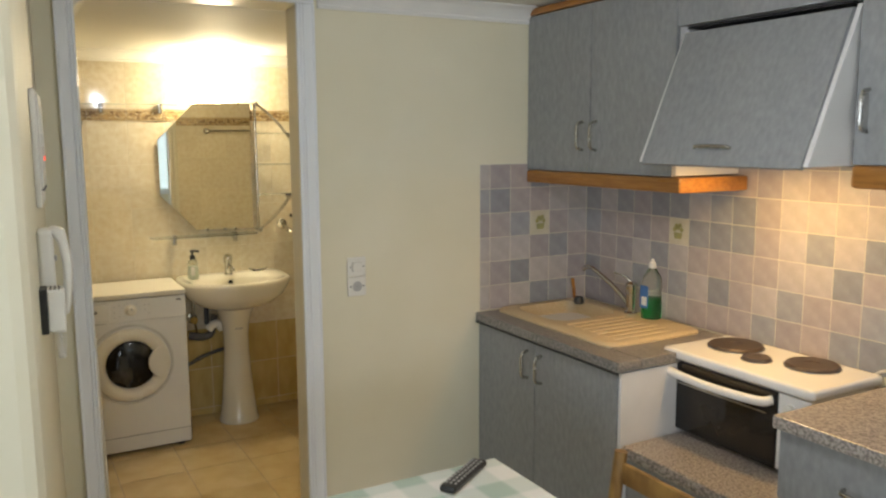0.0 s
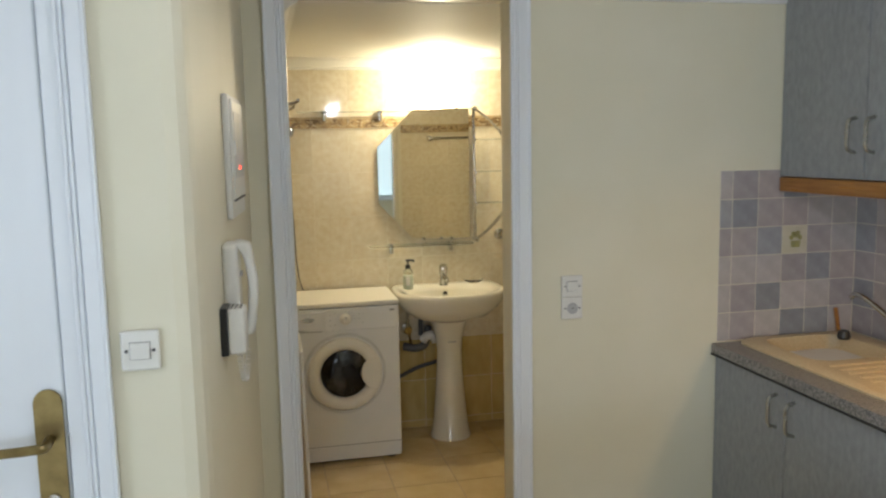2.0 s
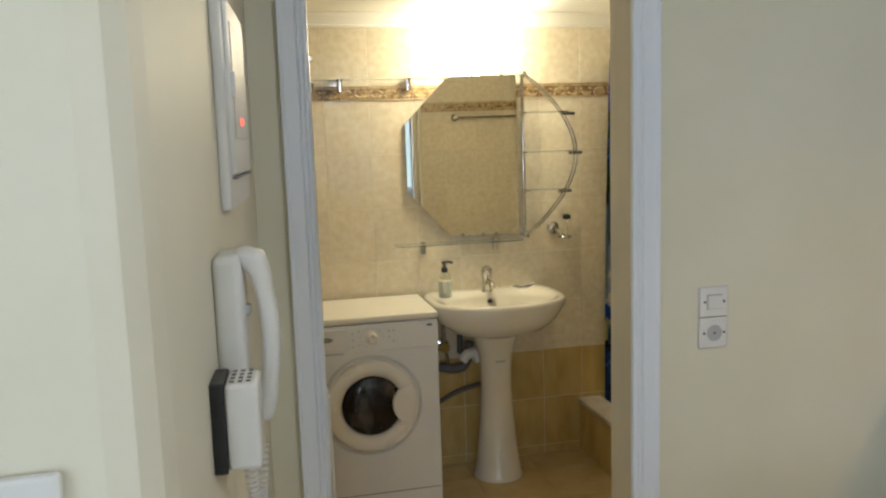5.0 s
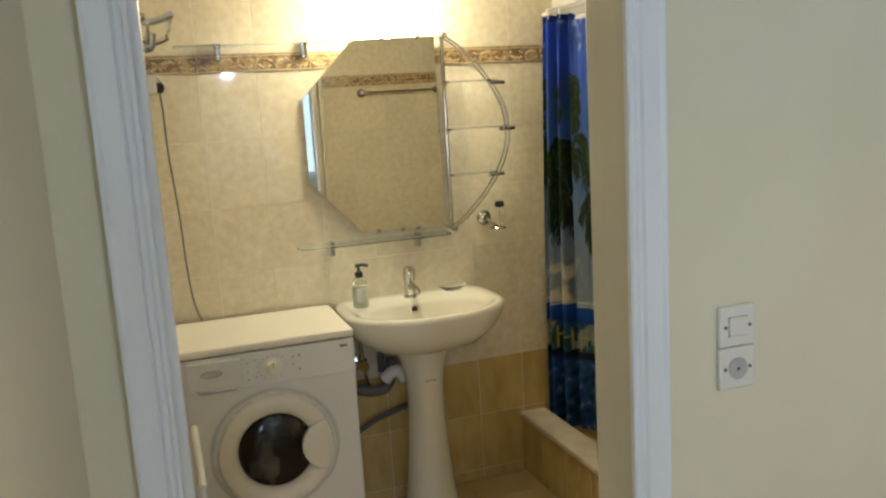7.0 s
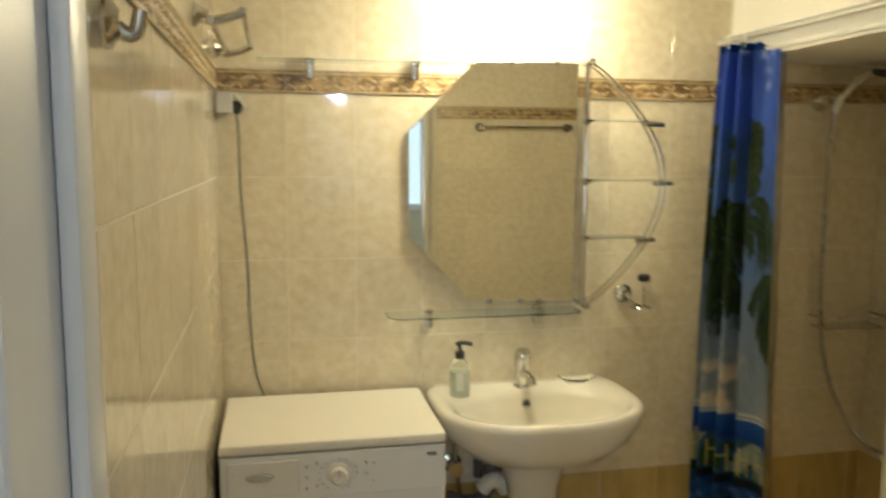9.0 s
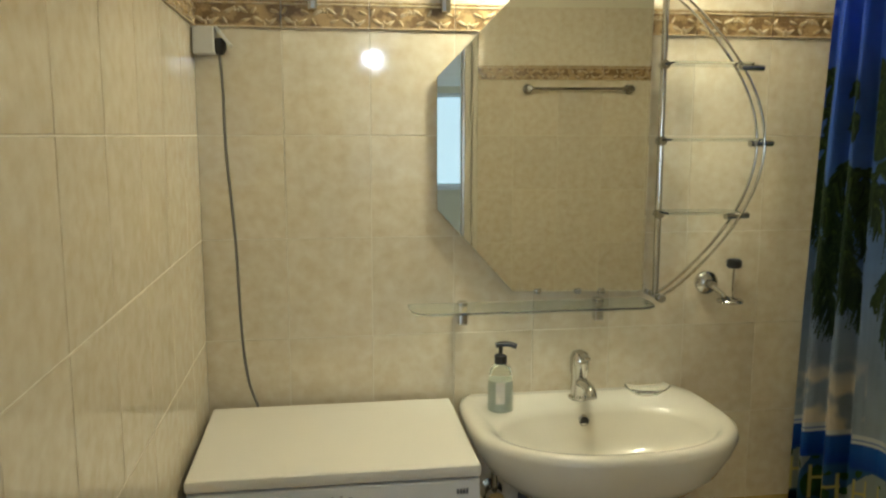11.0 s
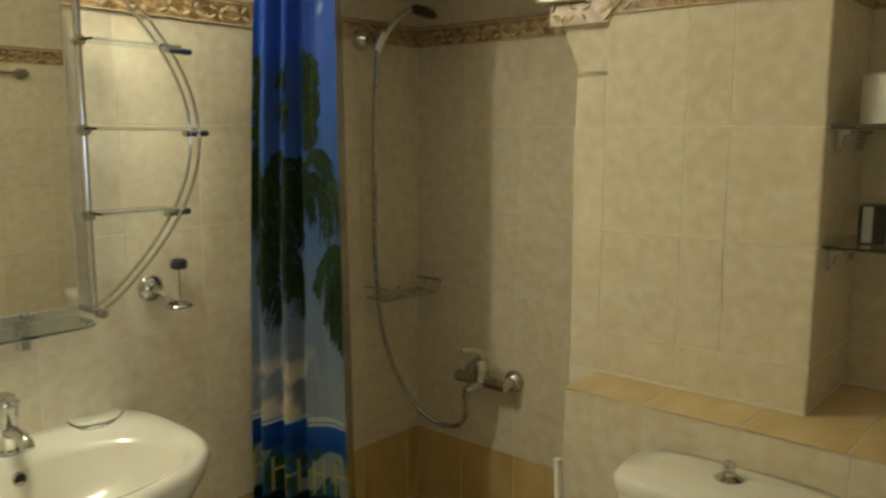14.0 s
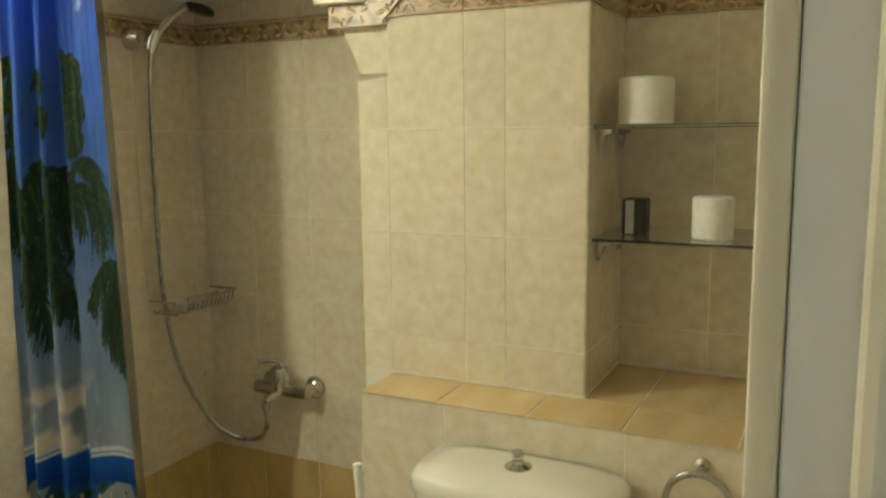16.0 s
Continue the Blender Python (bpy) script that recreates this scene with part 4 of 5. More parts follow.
    for u1, v1 in ((0.03, 1.10), (0.12, 1.05), (0.17, 1.00)):
        frond(0.10, 1.24, u1, v1, 0.015, 0.055)
        frond(0.26, 1.22, u1 + 0.16, v1 + 0.03, 0.015, 0.05)
    return img


def curtain():
    """A gathered sheet in soft folds, the last panel nearly flat, with a thin clear liner behind it."""
    nu, nv = 240, 420
    img = beach_print(nu, nv)

    def place(s, q, off=0.0):
        # the gathered line runs from the wall out over the tray
        x0, y0 = 1.512 - 0.012 * q, -0.012 - 0.085 * q ** 2
        x1, y1 = 1.632 - 0.026 * q, -0.262 + 0.004 * q
        tx, ty = x1 - x0, y1 - y0
        ln = math.hypot(tx, ty)
        nx, ny = -ty / ln, tx / ln
        # folds crowd together towards the wall
        f = s / 0.66 if s < 0.66 else 1.0
        w = 0.60 * f if s < 0.66 else 0.60 + 0.40 * (s - 0.66) / 0.34
        ph = 2 * math.pi * 2.5 * f + 0.25 * math.sin(2.2 * q + 4 * s)
        amp = (0.030 + 0.010 * (1 - q)) * (0.85 + 0.35 * noise.noise((s * 3, q * 1.2, 8)))
        d = amp * math.sin(ph) if s < 0.66 else amp * 0.5 * math.sin(math.pi * (s - 0.66) / 0.34 * 1.15) - 0.004
        d += 0.0035 * noise.noise((s * 9, q * 7, 3)) + 0.002 * noise.noise((s * 30, q * 14, 6)) + off
        return x0 + tx * w + nx * d, y0 + ty * w + ny * d, CLOTH_Z0 + (CLOTH_Z1 - CLOTH_Z0) * q

    bm = bmesh.new()
    lay_c = bm.verts.layers.float_color.new("print")
    grid = []
    for j in range(nv + 1):
        row = []
        for i in range(nu + 1):
            vtx = bm.verts.new(place(i / nu, j / nv))
            vtx[lay_c] = (*img[j, i], 1)
            row.append(vtx)
        grid.append(row)
    for j in range(nv):
        for i in range(nu):
            bm.faces.new((grid[j][i], grid[j][i + 1], grid[j + 1][i + 1], grid[j + 1][i]))
    bmesh.ops.solidify(bm, geom=bm.faces[:], thickness=0.0008)
    t = thing("shower_curtain", (1.56, -0.14, 0.2), "blue shower curtain printed with palms and sea", "curtain")
    part("cloth", bm, "curtain_print", t, smooth=80)
    rows = [[place(0.30 + 0.76 * i / 40, 0.04 + 0.945 * j / 30, 0.012) for i in range(41)] for j in range(31)]
    bm = bmesh.new()
    vs = [[bm.verts.new(p) for p in r] for r in rows]
    for a, b in zip(vs, vs[1:]):
        for i in range(40):
            bm.faces.new((a[i], a[i + 1], b[i + 1], b[i]))
    bmesh.ops.solidify(bm, geom=bm.faces[:], thickness=0.0006)
    part("liner", bm, "liner", t, "thin milky liner", smooth=80)
    for k in range(7):
        x, y, z = place((k + 0.5) / 7, 1.0)
        part("ring", tube([(x + 0.004 * math.cos(2 * math.pi * i / 16), y + 0.012 * math.cos(2 * math.pi * i / 16), 1.898 + 0.020 * math.sin(2 * math.pi * i / 16)) for i in range(16)], 0.0022, 6, closed=True), "plastic_white", t, "white plastic curtain ring")


curtain()
t = solo("curtain_rail", tube([(1.555, -0.002, 1.914), (1.555, -0.86, 1.914)], 0.0075, 12), "plastic_white", "white curtain rail over the shower kerb", "rail")


t = thing("shower_set", (1.93, -0.03, 1.7), "chrome hand shower with a hose on a wall holder", "shower")
part("holder", turned((1.925, 0.0, 1.735), [(0.030, -0.006), (0.031, -0.014), (0.026, -0.03), (0.018, -0.05)], 24, "y"), "chrome", t)
part("clamp", tube([(1.945, -0.055, 1.705), (1.958, -0.07, 1.755)], 0.014, 12), "chrome", t)
part("grip", tube(bezier([(1.945, -0.06, 1.695), (1.965, -0.075, 1.752), (2.00, -0.095, 1.80), (2.04, -0.11, 1.825)], 8), 0.010, 12), "chrome", t)
bm = turned((0, 0, 0), [(0.012, 0.012), (0.034, 0.008), (0.042, 0.0), (0.042, -0.010), (0.036, -0.013), (0.001, -0.013)], 28)
bmesh.ops.transform(bm, matrix=pose(2.07, -0.12, 1.822, 12, 10, 0), verts=bm.verts)
part("head", bm, "black", t, "dark round shower head")
hose = bezier([(1.945, -0.06, 1.70), (1.944, -0.05, 1.60), (1.952, -0.035, 1.30), (1.965, -0.03, 1.02), (1.99, -0.05, 0.82), (2.03, -0.11, 0.67), (2.06, -0.18, 0.610), (2.075, -0.25, 0.612), (2.06, -0.295, 0.66), (2.052, -0.302, 0.715)], 10)
part("hose", tube(hose, 0.0068, 10), "chrome_dull", t, "flexible metal hose")

t = thing("shower_mixer", (2.13, -0.32, 0.76), "chrome wall-mounted shower mixer with a lever", "tap")
for y in (-0.24, -0.39):
    part("rosette", turned((2.170, y, 0.755), [(0.033, 0), (0.033, -0.006), (0.028, -0.016), (0.018, -0.022), (0.015, -0.045)], 24, "x"), "chrome", t)
part("body", tube([(2.112, -0.225, 0.755), (2.112, -0.405, 0.755)], 0.019, 18), "chrome", t)
part("cartridge", turned((2.108, -0.312, 0.755), [(0.024, 0), (0.027, 0.02), (0.027, 0.058), (0.024, 0.066), (0.012, 0.072)], 22), "chrome", t)
part("lever", tube(bezier([(2.106, -0.322, 0.828), (2.092, -0.318, 0.846), (2.062, -0.306, 0.854), (2.030, -0.298, 0.857)], 6), 0.0075, 10), "chrome", t)
part("spout", tube(bezier([(2.110, -0.315, 0.752), (2.08, -0.309, 0.744), (2.048, -0.301, 0.734)], 6), 0.014, 14), "chrome", t)
part("outlet", turned((2.052, -0.302, 0.712), [(0.011, 0), (0.012, 0.004), (0.012, 0.022)], 14), "chrome_dull", t)

t = thing("soap_rack", (2.06, -0.06, 1.02), "chrome wire soap rack in the shower corner", "rack")
part("front_rail", tube([(1.93, -0.012, 1.024), (1.93, -0.11, 1.024), (2.06, -0.125, 1.024), (2.165, -0.11, 1.024), (2.165, -0.012, 1.024)], 0.004, 8), "chrome", t)
part("base_rail", tube([(1.94, -0.012, 0.988), (1.94, -0.10, 0.988), (2.155, -0.10, 0.988), (2.155, -0.012, 0.988)], 0.0035, 8), "chrome", t)
for k in range(13):
    x = 1.942 + 0.213 * k / 12
    part("wire", tube(bezier([(x, -0.012, 0.993), (x, -0.06, 0.986), (x, -0.10, 0.990), (x, -0.115, 1.022)], 4), 0.0022, 6), "chrome", t)
part("bar", tube([(1.965, -0.118, 1.030), (2.08, -0.122, 1.030)], 0.006, 8), "chrome", t)


def toilet():
    t = thing("toilet", (1.40, -1.25, 0.0), "white ceramic close-coupled toilet with a push knob", "toilet")

    def rr(cx, cy, a, b, z, p=0.5, n=44):
        return [(cx + a * math.copysign(abs(math.cos(2 * math.pi * k / n)) ** p, math.cos(2 * math.pi * k / n)), cy + b * math.copysign(abs(math.sin(2 * math.pi * k / n)) ** p, math.sin(2 * math.pi * k / n)), z) for k in range(n)]

    cx, cy = 1.565, -1.246
    part("cistern", loft([rr(cx, cy, 0.075, 0.15, 0.44), rr(cx, cy, 0.083, 0.168, 0.55), rr(cx, cy, 0.088, 0.175, 0.70), rr(cx, cy, 0.090, 0.180, 0.862)]), "ceramic", t, smooth=50)
    lid = part("cistern_lid", loft([rr(cx, cy, 0.092, 0.184, 0.864), rr(cx, cy, 0.094, 0.187, 0.872), rr(cx, cy, 0.093, 0.186, 0.890), rr(cx, cy, 0.084, 0.176, 0.902), rr(cx, cy, 0.05, 0.12, 0.910), rr(cx, cy, 0.01, 0.02, 0.912)]), "ceramic", t, smooth=60)
    k = part("knob", turned((cx, cy, 0.909), [(0.024, 0), (0.024, 0.004), (0.012, 0.010), (0.009, 0.016), (0.011, 0.024), (0.009, 0.032), (0.002, 0.035)], 20), "chrome", t, "chrome pull knob")
    bowl = [rr(1.36, cy, 0.12, 0.10, 0.0, 0.8), rr(1.36, cy, 0.115, 0.095, 0.05, 0.8), rr(1.34, cy, 0.12, 0.10, 0.18, 0.8), rr(1.30, cy, 0.19, 0.155, 0.33, 0.85), rr(1.28, cy, 0.23, 0.18, 0.40, 0.9), rr(1.28, cy, 0.225, 0.175, 0.41, 0.9)]
    part("bowl", loft(bowl), "ceramic", t, smooth=60)
    part("seat", loft([rr(1.28, cy, 0.228, 0.182, 0.412, 0.9), rr(1.28, cy, 0.232, 0.186, 0.42, 0.9), rr(1.28, cy, 0.230, 0.184, 0.436, 0.9), rr(1.28, cy, 0.20, 0.155, 0.444, 0.9)]), "plastic_white", t, "white plastic seat and cover", smooth=60)


toilet()
t = thing("paper_holder", (1.62, -1.53, 0.9), "round metal paper ring on the tiled wall", "paper holder")
part("ring", tube([(1.615, -1.537 + 0.052 * math.cos(2 * math.pi * k / 32), 0.880 + 0.052 * math.sin(2 * math.pi * k / 32)) for k in range(32)], 0.006, 10, closed=True), "chrome_dull", t)
part("mount", turned((1.6545, -1.537, 0.932), [(0.013, 0), (0.013, -0.006), (0.006, -0.010), (0.006, -0.042)], 16, "x"), "chrome_dull", t)
t = thing("toilet_brush", (1.60, -0.93, 0.0), "white toilet brush in a round holder", "toilet brush")
part("holder", turned((1.60, -0.93, 0), [(0.05, 0), (0.052, 0.01), (0.046, 0.2), (0.048, 0.36), (0.04, 0.37), (0.015, 0.375)], 24), "plastic_white", t)
part("stick", tube([(1.60, -0.93, 0.37), (1.60, -0.895, 0.838)], 0.009, 10), "plastic_white", t)

# glass shelves of the recess, with what stands on them
for z in (1.484, 1.273):
    t = thing("glass_shelf", (1.92, -1.5, z), "dark-edged glass shelf in the tiled recess", "shelf", "glass shelves in the recess")
    part("pane", box(1.80, 2.05, -1.683, -1.302, z, z + 0.007, 0.001), "glass_dark", t)
    for x in (1.85, 2.0):
        part("bracket", prism([(-1.301, z - 0.002), (-1.325, z - 0.002), (-1.325, z - 0.008), (-1.314, z - 0.012), (-1.308, z - 0.04), (-1.301, z - 0.042)], x - 0.008, x + 0.008, axis="x"), "chrome_dull", t, "small metal bracket")


def paper_roll(x, y, z, r=0.055, h=0.098):
    t = thing("toilet_roll", (x, y, z), "white toilet paper roll standing on glass", "toilet roll", "spare toilet rolls")
    part("roll", turned((x, y, z), [(0.021, 0), (r - 0.003, 0), (r, 0.003), (r, h - 0.003), (r - 0.003, h), (0.021, h), (0.020, h * 0.5), (0.021, 0.001)], 36), "paper", t)


paper_roll(1.90, -1.376, 1.491, 0.052, 0.088)
paper_roll(1.88, -1.508, 1.280, 0.037, 0.078)
t = thing("shaver_box", (1.90, -1.36, 1.280), "black and grey upright cosmetic box", "box")
part("case", box(1.880, 1.925, -1.384, -1.338, 1.280, 1.349, 0.004), "black", t)
part("band", box(1.8785, 1.881, -1.362, -1.346, 1.282, 1.347), "button_grey", t, "grey stripe")


# ---- kitchen ----
def handle(parent, p, way, length=0.11):
    """A bent bar handle; way is the direction along it."""
    x, y, z = p
    if way == "z":
        q = [(x, y, z), (x - 0.028, y, z + 0.012), (x - 0.032, y, z + length / 2), (x - 0.028, y, z + length - 0.012), (x, y, z + length)]
    else:
        q = [(x, y, z), (x - 0.028, y + 0.010, z), (x - 0.032, y + length / 2, z), (x - 0.028, y + length - 0.010, z), (x, y + length, z)]
    return part("handle", tube(bezier(q, 8), 0.006, 10), "chrome_dull", parent, "brushed metal bar handle")


t = thing("base_cabinet", (1.8, -2.3, 0.0), "grey laminate sink base cabinet with two doors", "cabinet", "kitchen base cabinets")
part("body", box(1.535, 2.085, -2.742, -1.862, 0.10, 0.855, 0.002), "white_board", t)
part("plinth", box(1.57, 2.085, -2.742, -1.862, 0.0, 0.098), "laminate", t)
for y0, y1, hy in ((-2.742, -2.2735, -2.315), (-2.2705, -1.863, -2.225)):
    d = part("door", box(1.515, 1.533, y0 + 0.001, y1, 0.11, 0.853, 0.002), "laminate", t, "grey laminate door")
    handle(d, (1.515, hy, 0.70), "z")
part("side_panel", box(1.517, 2.085, -2.758, -2.744, 0.0, 0.855, 0.001), "white_board", t, "white painted side panel")

t = thing("worktop", (1.8, -2.3, 0.86), "grey speckled worktop round the beige sink", "worktop")
part("slab", box(1.497, 1.60, -2.765, -1.862, 0.858, 0.895, 0.006), "granite", t)
part("slab", box(1.60, 2.085, -2.765, -2.60, 0.858, 0.895, 0.003), "granite", t)
part("slab", box(2.045, 2.085, -2.60, -1.862, 0.858, 0.895, 0.003), "granite", t)
part("slab", box(1.60, 2.045, -1.885, -1.862, 0.858, 0.895, 0.003), "granite", t)
# dark strip for the shade under the worktop's front edge
part("edge_line", box(1.4955, 1.50, -2.764, -1.863, 0.852, 0.858), "gap_shade", t)


def rrect(x0, x1, y0, y1, r, z, n=8):
    out = []
    for cx, cy, a0 in ((x1 - r, y1 - r, 0), (x0 + r, y1 - r, 90), (x0 + r, y0 + r, 180), (x1 - r, y0 + r, 270)):
        out += [(cx + r * math.cos(radians(a0 + 90 * k / n)), cy + r * math.sin(radians(a0 + 90 * k / n)), z) for k in range(n + 1)]
    return out


t = thing("kitchen_sink", (1.82, -2.2, 0.89), "beige composite kitchen sink with a drainboard", "sink")
bm = bmesh.new()
X0, X1, Y0, Y1 = 1.585, 2.055, -2.615, -1.872
loft([rrect(X0, X1, Y0, Y1, 0.06, 0.8955), rrect(X0, X1, Y0, Y1, 0.06, 0.902), rrect(X0 + 0.012, X1 - 0.012, Y0 + 0.012, Y1 - 0.012, 0.05, 0.909)], bm, False, False)
vs_outer = rrect(X0 + 0.012, X1 - 0.012, Y0 + 0.012, Y1 - 0.012, 0.05, 0.909)
inner = rrect(1.66, 1.985, -2.225, -1.905, 0.07, 0.905)
loft([vs_outer, inner, rrect(1.665, 1.98, -2.22, -1.91, 0.065, 0.893), rrect(1.685, 1.96, -2.20, -1.93, 0.05, 0.78), rrect(1.72, 1.93, -2.17, -1.96, 0.04, 0.765)], bm, False, True)
bmesh.ops.remove_doubles(bm, verts=bm.verts, dist=1e-4)
part("basin", bm, "sink_beige", t, smooth=50)
for k in range(7):
    y = -2.555 + 0.045 * k
    part("rib", box(1.66, 1.95, y - 0.006, y + 0.006, 0.9055, 0.911, 0.002), "sink_beige", t)
part("strainer", turned((1.825, -2.065, 0.765), [(0.04, 0), (0.04, 0.003), (0.03, 0.005), (0.01, 0.002)], 24), "chrome", t)

t = thing("kitchen_tap", (2.015, -2.25, 0.905), "chrome kitchen mixer tap with a long swivel spout", "tap")
part("body", turned((2.015, -2.25, 0.905), [(0.028, 0), (0.028, 0.006), (0.022, 0.012), (0.022, 0.085), (0.024, 0.09), (0.024, 0.125), (0.014, 0.135)], 24), "chrome", t)
part("spout", tube(bezier([(2.01, -2.24, 0.945), (2.0, -2.15, 1.01), (1.985, -2.05, 1.062), (1.98, -2.005, 1.07), (1.978, -1.985, 1.058)], 8), 0.0105, 12), "chrome", t)
part("lever", tube(bezier([(2.015, -2.25, 1.035), (2.0, -2.22, 1.060), (1.98, -2.18, 1.070)], 6), 0.0065, 10), "chrome", t)


def cap_white(t, x, y, z):
    part("cap", turned((x, y, z - 0.002), [(0.014, 0), (0.015, 0.002), (0.013, 0.022), (0.007, 0.026), (0.006, 0.036)], 18), "plastic_white", t, "white bottle cap")


b = bottle("dish_soap", 2.015, -2.368, 0.909, [(0.036, 0), (0.040, 0.004), (0.041, 0.05), (0.038, 0.10), (0.040, 0.14), (0.036, 0.17), (0.018, 0.195), (0.014, 0.205)], "soap_clear", "clear dish soap bottle with green soap inside", "bottle", cap_white)
part("soap", turned((2.015, -2.368, 0.911), [(0.034, 0), (0.0385, 0.004), (0.0395, 0.05), (0.0375, 0.085), (0.001, 0.086)], 24), "soap_green", b, "bright green soap")
part("label", box(1.9728, 1.9745, -2.391, -2.345, 0.955, 1.045, 0.0005), "label_blue", b, "blue and white label")
part("label_patch", box(1.972, 1.9735, -2.383, -2.355, 0.965, 1.0, 0.0003), "plastic_white", b)
t = thing("dish_brush", (1.98, -1.95, 0.9), "dish brush with a reddish handle in the sink", "brush")
part("handle", tube([(1.96, -1.95, 0.925), (1.985, -1.90, 1.0)], 0.008, 8), "wood_rail", t)
part("head", turned((1.955, -1.985, 0.905), [(0.02, 0), (0.024, 0.01), (0.018, 0.03), (0.008, 0.034)], 16), "black", t)

# low section with the small oven
t = thing("low_cabinet", (1.8, -3.02, 0.0), "low grey cabinet under the small oven", "cabinet", "kitchen base cabinets")
part("body", box(1.56, 2.085, -3.330, -2.762, 0.0, 0.565, 0.002), "white_board", t)
part("front", box(1.542, 1.558, -3.330, -2.764, 0.1, 0.563, 0.002), "laminate", t, "grey laminate front")
solo("low_worktop", box(1.520, 2.085, -3.330, -2.762, 0.567, 0.608, 0.008), "granite_light", "speckled low worktop carrying the oven", "worktop")


def oven():
    t = thing("tabletop_oven", (1.95, -2.98, 0.61), "white tabletop oven with three hotplates and glass door", "oven")
    y0, y1, xf = -3.292, -2.706, 1.780
    part("body", box(xf + 0.01, 2.080, y0 + 0.02, y1 - 0.02, 0.622, 0.868, 0.004), "enamel", t)
    part("hob", box(xf - 0.025, 2.085, y0 - 0.005, y1 + 0.005, 0.872, 0.905, 0.010, seg=3), "enamel", t, "white enamel hob top")
    d = part("door", box(xf - 0.012, xf + 0.008, -3.165, y1 - 0.022, 0.625, 0.862, 0.003), "oven_glass", t, "dark glass oven door")
    part("handle", tube(bezier([(xf - 0.015, -3.15, 0.838), (xf - 0.045, -3.12, 0.832), (xf - 0.052, -2.94, 0.826), (xf - 0.045, -2.76, 0.832), (xf - 0.015, -2.735, 0.838)], 8), 0.015, 12), "enamel", d, "wide white bar handle")
    part("strip", box(xf - 0.0145, xf - 0.011, -3.13, -2.75, 0.788, 0.793), "chrome_dull", d)
    part("control_panel", box(xf - 0.010, xf + 0.008, y0 + 0.01, -3.168, 0.625, 0.866, 0.003), "enamel", t, "white control panel")
    for z in (0.82, 0.75, 0.68):
        part("dial", turned((xf - 0.010, -3.212, z), [(0.020, 0), (0.018, -0.014), (0.013, -0.016)], 20, "x"), "plastic_white", t)
    for x, y, r in ((1.962, -2.838, 0.092), (1.890, -2.985, 0.046), (1.976, -3.128, 0.082)):
        p = part("hotplate", turned((x, y, 0.905), [(r, 0), (r, 0.006), (r * 0.94, 0.012), (r * 0.3, 0.012), (r * 0.28, 0.010), (0.001, 0.010)], 40), "iron", t, "brown cast-iron hotplate")
        part("rim", turned((x, y, 0.9045), [(r + 0.005, 0), (r + 0.004, 0.003), (r, 0.004)], 40), "chrome", p)
    for y in (y0 + 0.05, y1 - 0.05):
        part("foot", turned((xf + 0.05, y, 0.608), [(0.014, 0), (0.012, 0.014)], 14), "black", t)
        part("foot", turned((2.05, y, 0.608), [(0.014, 0), (0.012, 0.014)], 14), "black", t)


oven()
solo("oven_cable", tube(bezier([(2.078, -3.27, 0.90), (2.07, -3.30, 0.92), (2.068, -3.36, 0.935), (2.06, -3.44, 0.91), (2.06, -3.5, 0.899)], 8), 0.0045, 8), "plastic_white", "white oven cable on the worktop", "cable")

t = thing("drawer_cabinet", (1.8, -3.8, 0.0), "grey laminate drawer cabinet with metal handles", "cabinet", "kitchen base cabinets")
part("body", box(1.57, 2.085, -4.60, -3.345, 0.0, 0.855, 0.002), "white_board", t)
for z0, z1 in ((0.66, 0.85), (0.45, 0.655), (0.10, 0.445)):
    d = part("drawer", box(1.552, 1.568, -3.84, -3.346, z0, z1, 0.002), "laminate", t, "grey laminate drawer front")
    handle(d, (1.552, -3.65, (z0 + z1) / 2), "y")
d = part("door", box(1.552, 1.568, -4.60, -3.843, 0.10, 0.85, 0.002), "laminate", t, "grey laminate door")
handle(d, (1.552, -3.90, 0.70), "z")
solo("side_worktop", box(1.522, 2.085, -4.60, -3.342, 0.858, 0.895, 0.006), "granite_light", "light speckled worktop beside the oven", "worktop")

# wall cabinets, hood and the wooden light rail
t = thing("wall_cabinet", (1.9, -2.3, 1.5), "grey laminate wall cabinet with two doors", "cabinet", "kitchen wall cabinets")
part("body", box(1.778, 2.085, -2.71, -1.863, 1.497, 2.13, 0.002), "white_board", t)
for y0, y1, hy in ((-2.712, -2.279, -2.315), (-2.275, -1.864, -2.235)):
    d = part("door", box(1.757, 1.775, y0, y1, 1.495, 2.13, 0.0025), "laminate", t, "grey laminate door")
    handle(d, (1.757, hy, 1.58), "z")
part("gap_strip", box(1.7755, 1.7775, -2.279, -2.275, 1.497, 2.13), "white_board", t)
part("light_rail", prism([(1.752, -2.755), (1.752, -1.864), (2.085, -1.864), (2.085, -2.755)], 1.440, 1.492, 0.008), "wood_rail", t, "glossy brown wooden light rail")
part("top_rail", box(1.748, 2.085, -3.36, -1.864, 2.133, 2.160, 0.004), "wood_rail", t, "brown wooden top moulding")

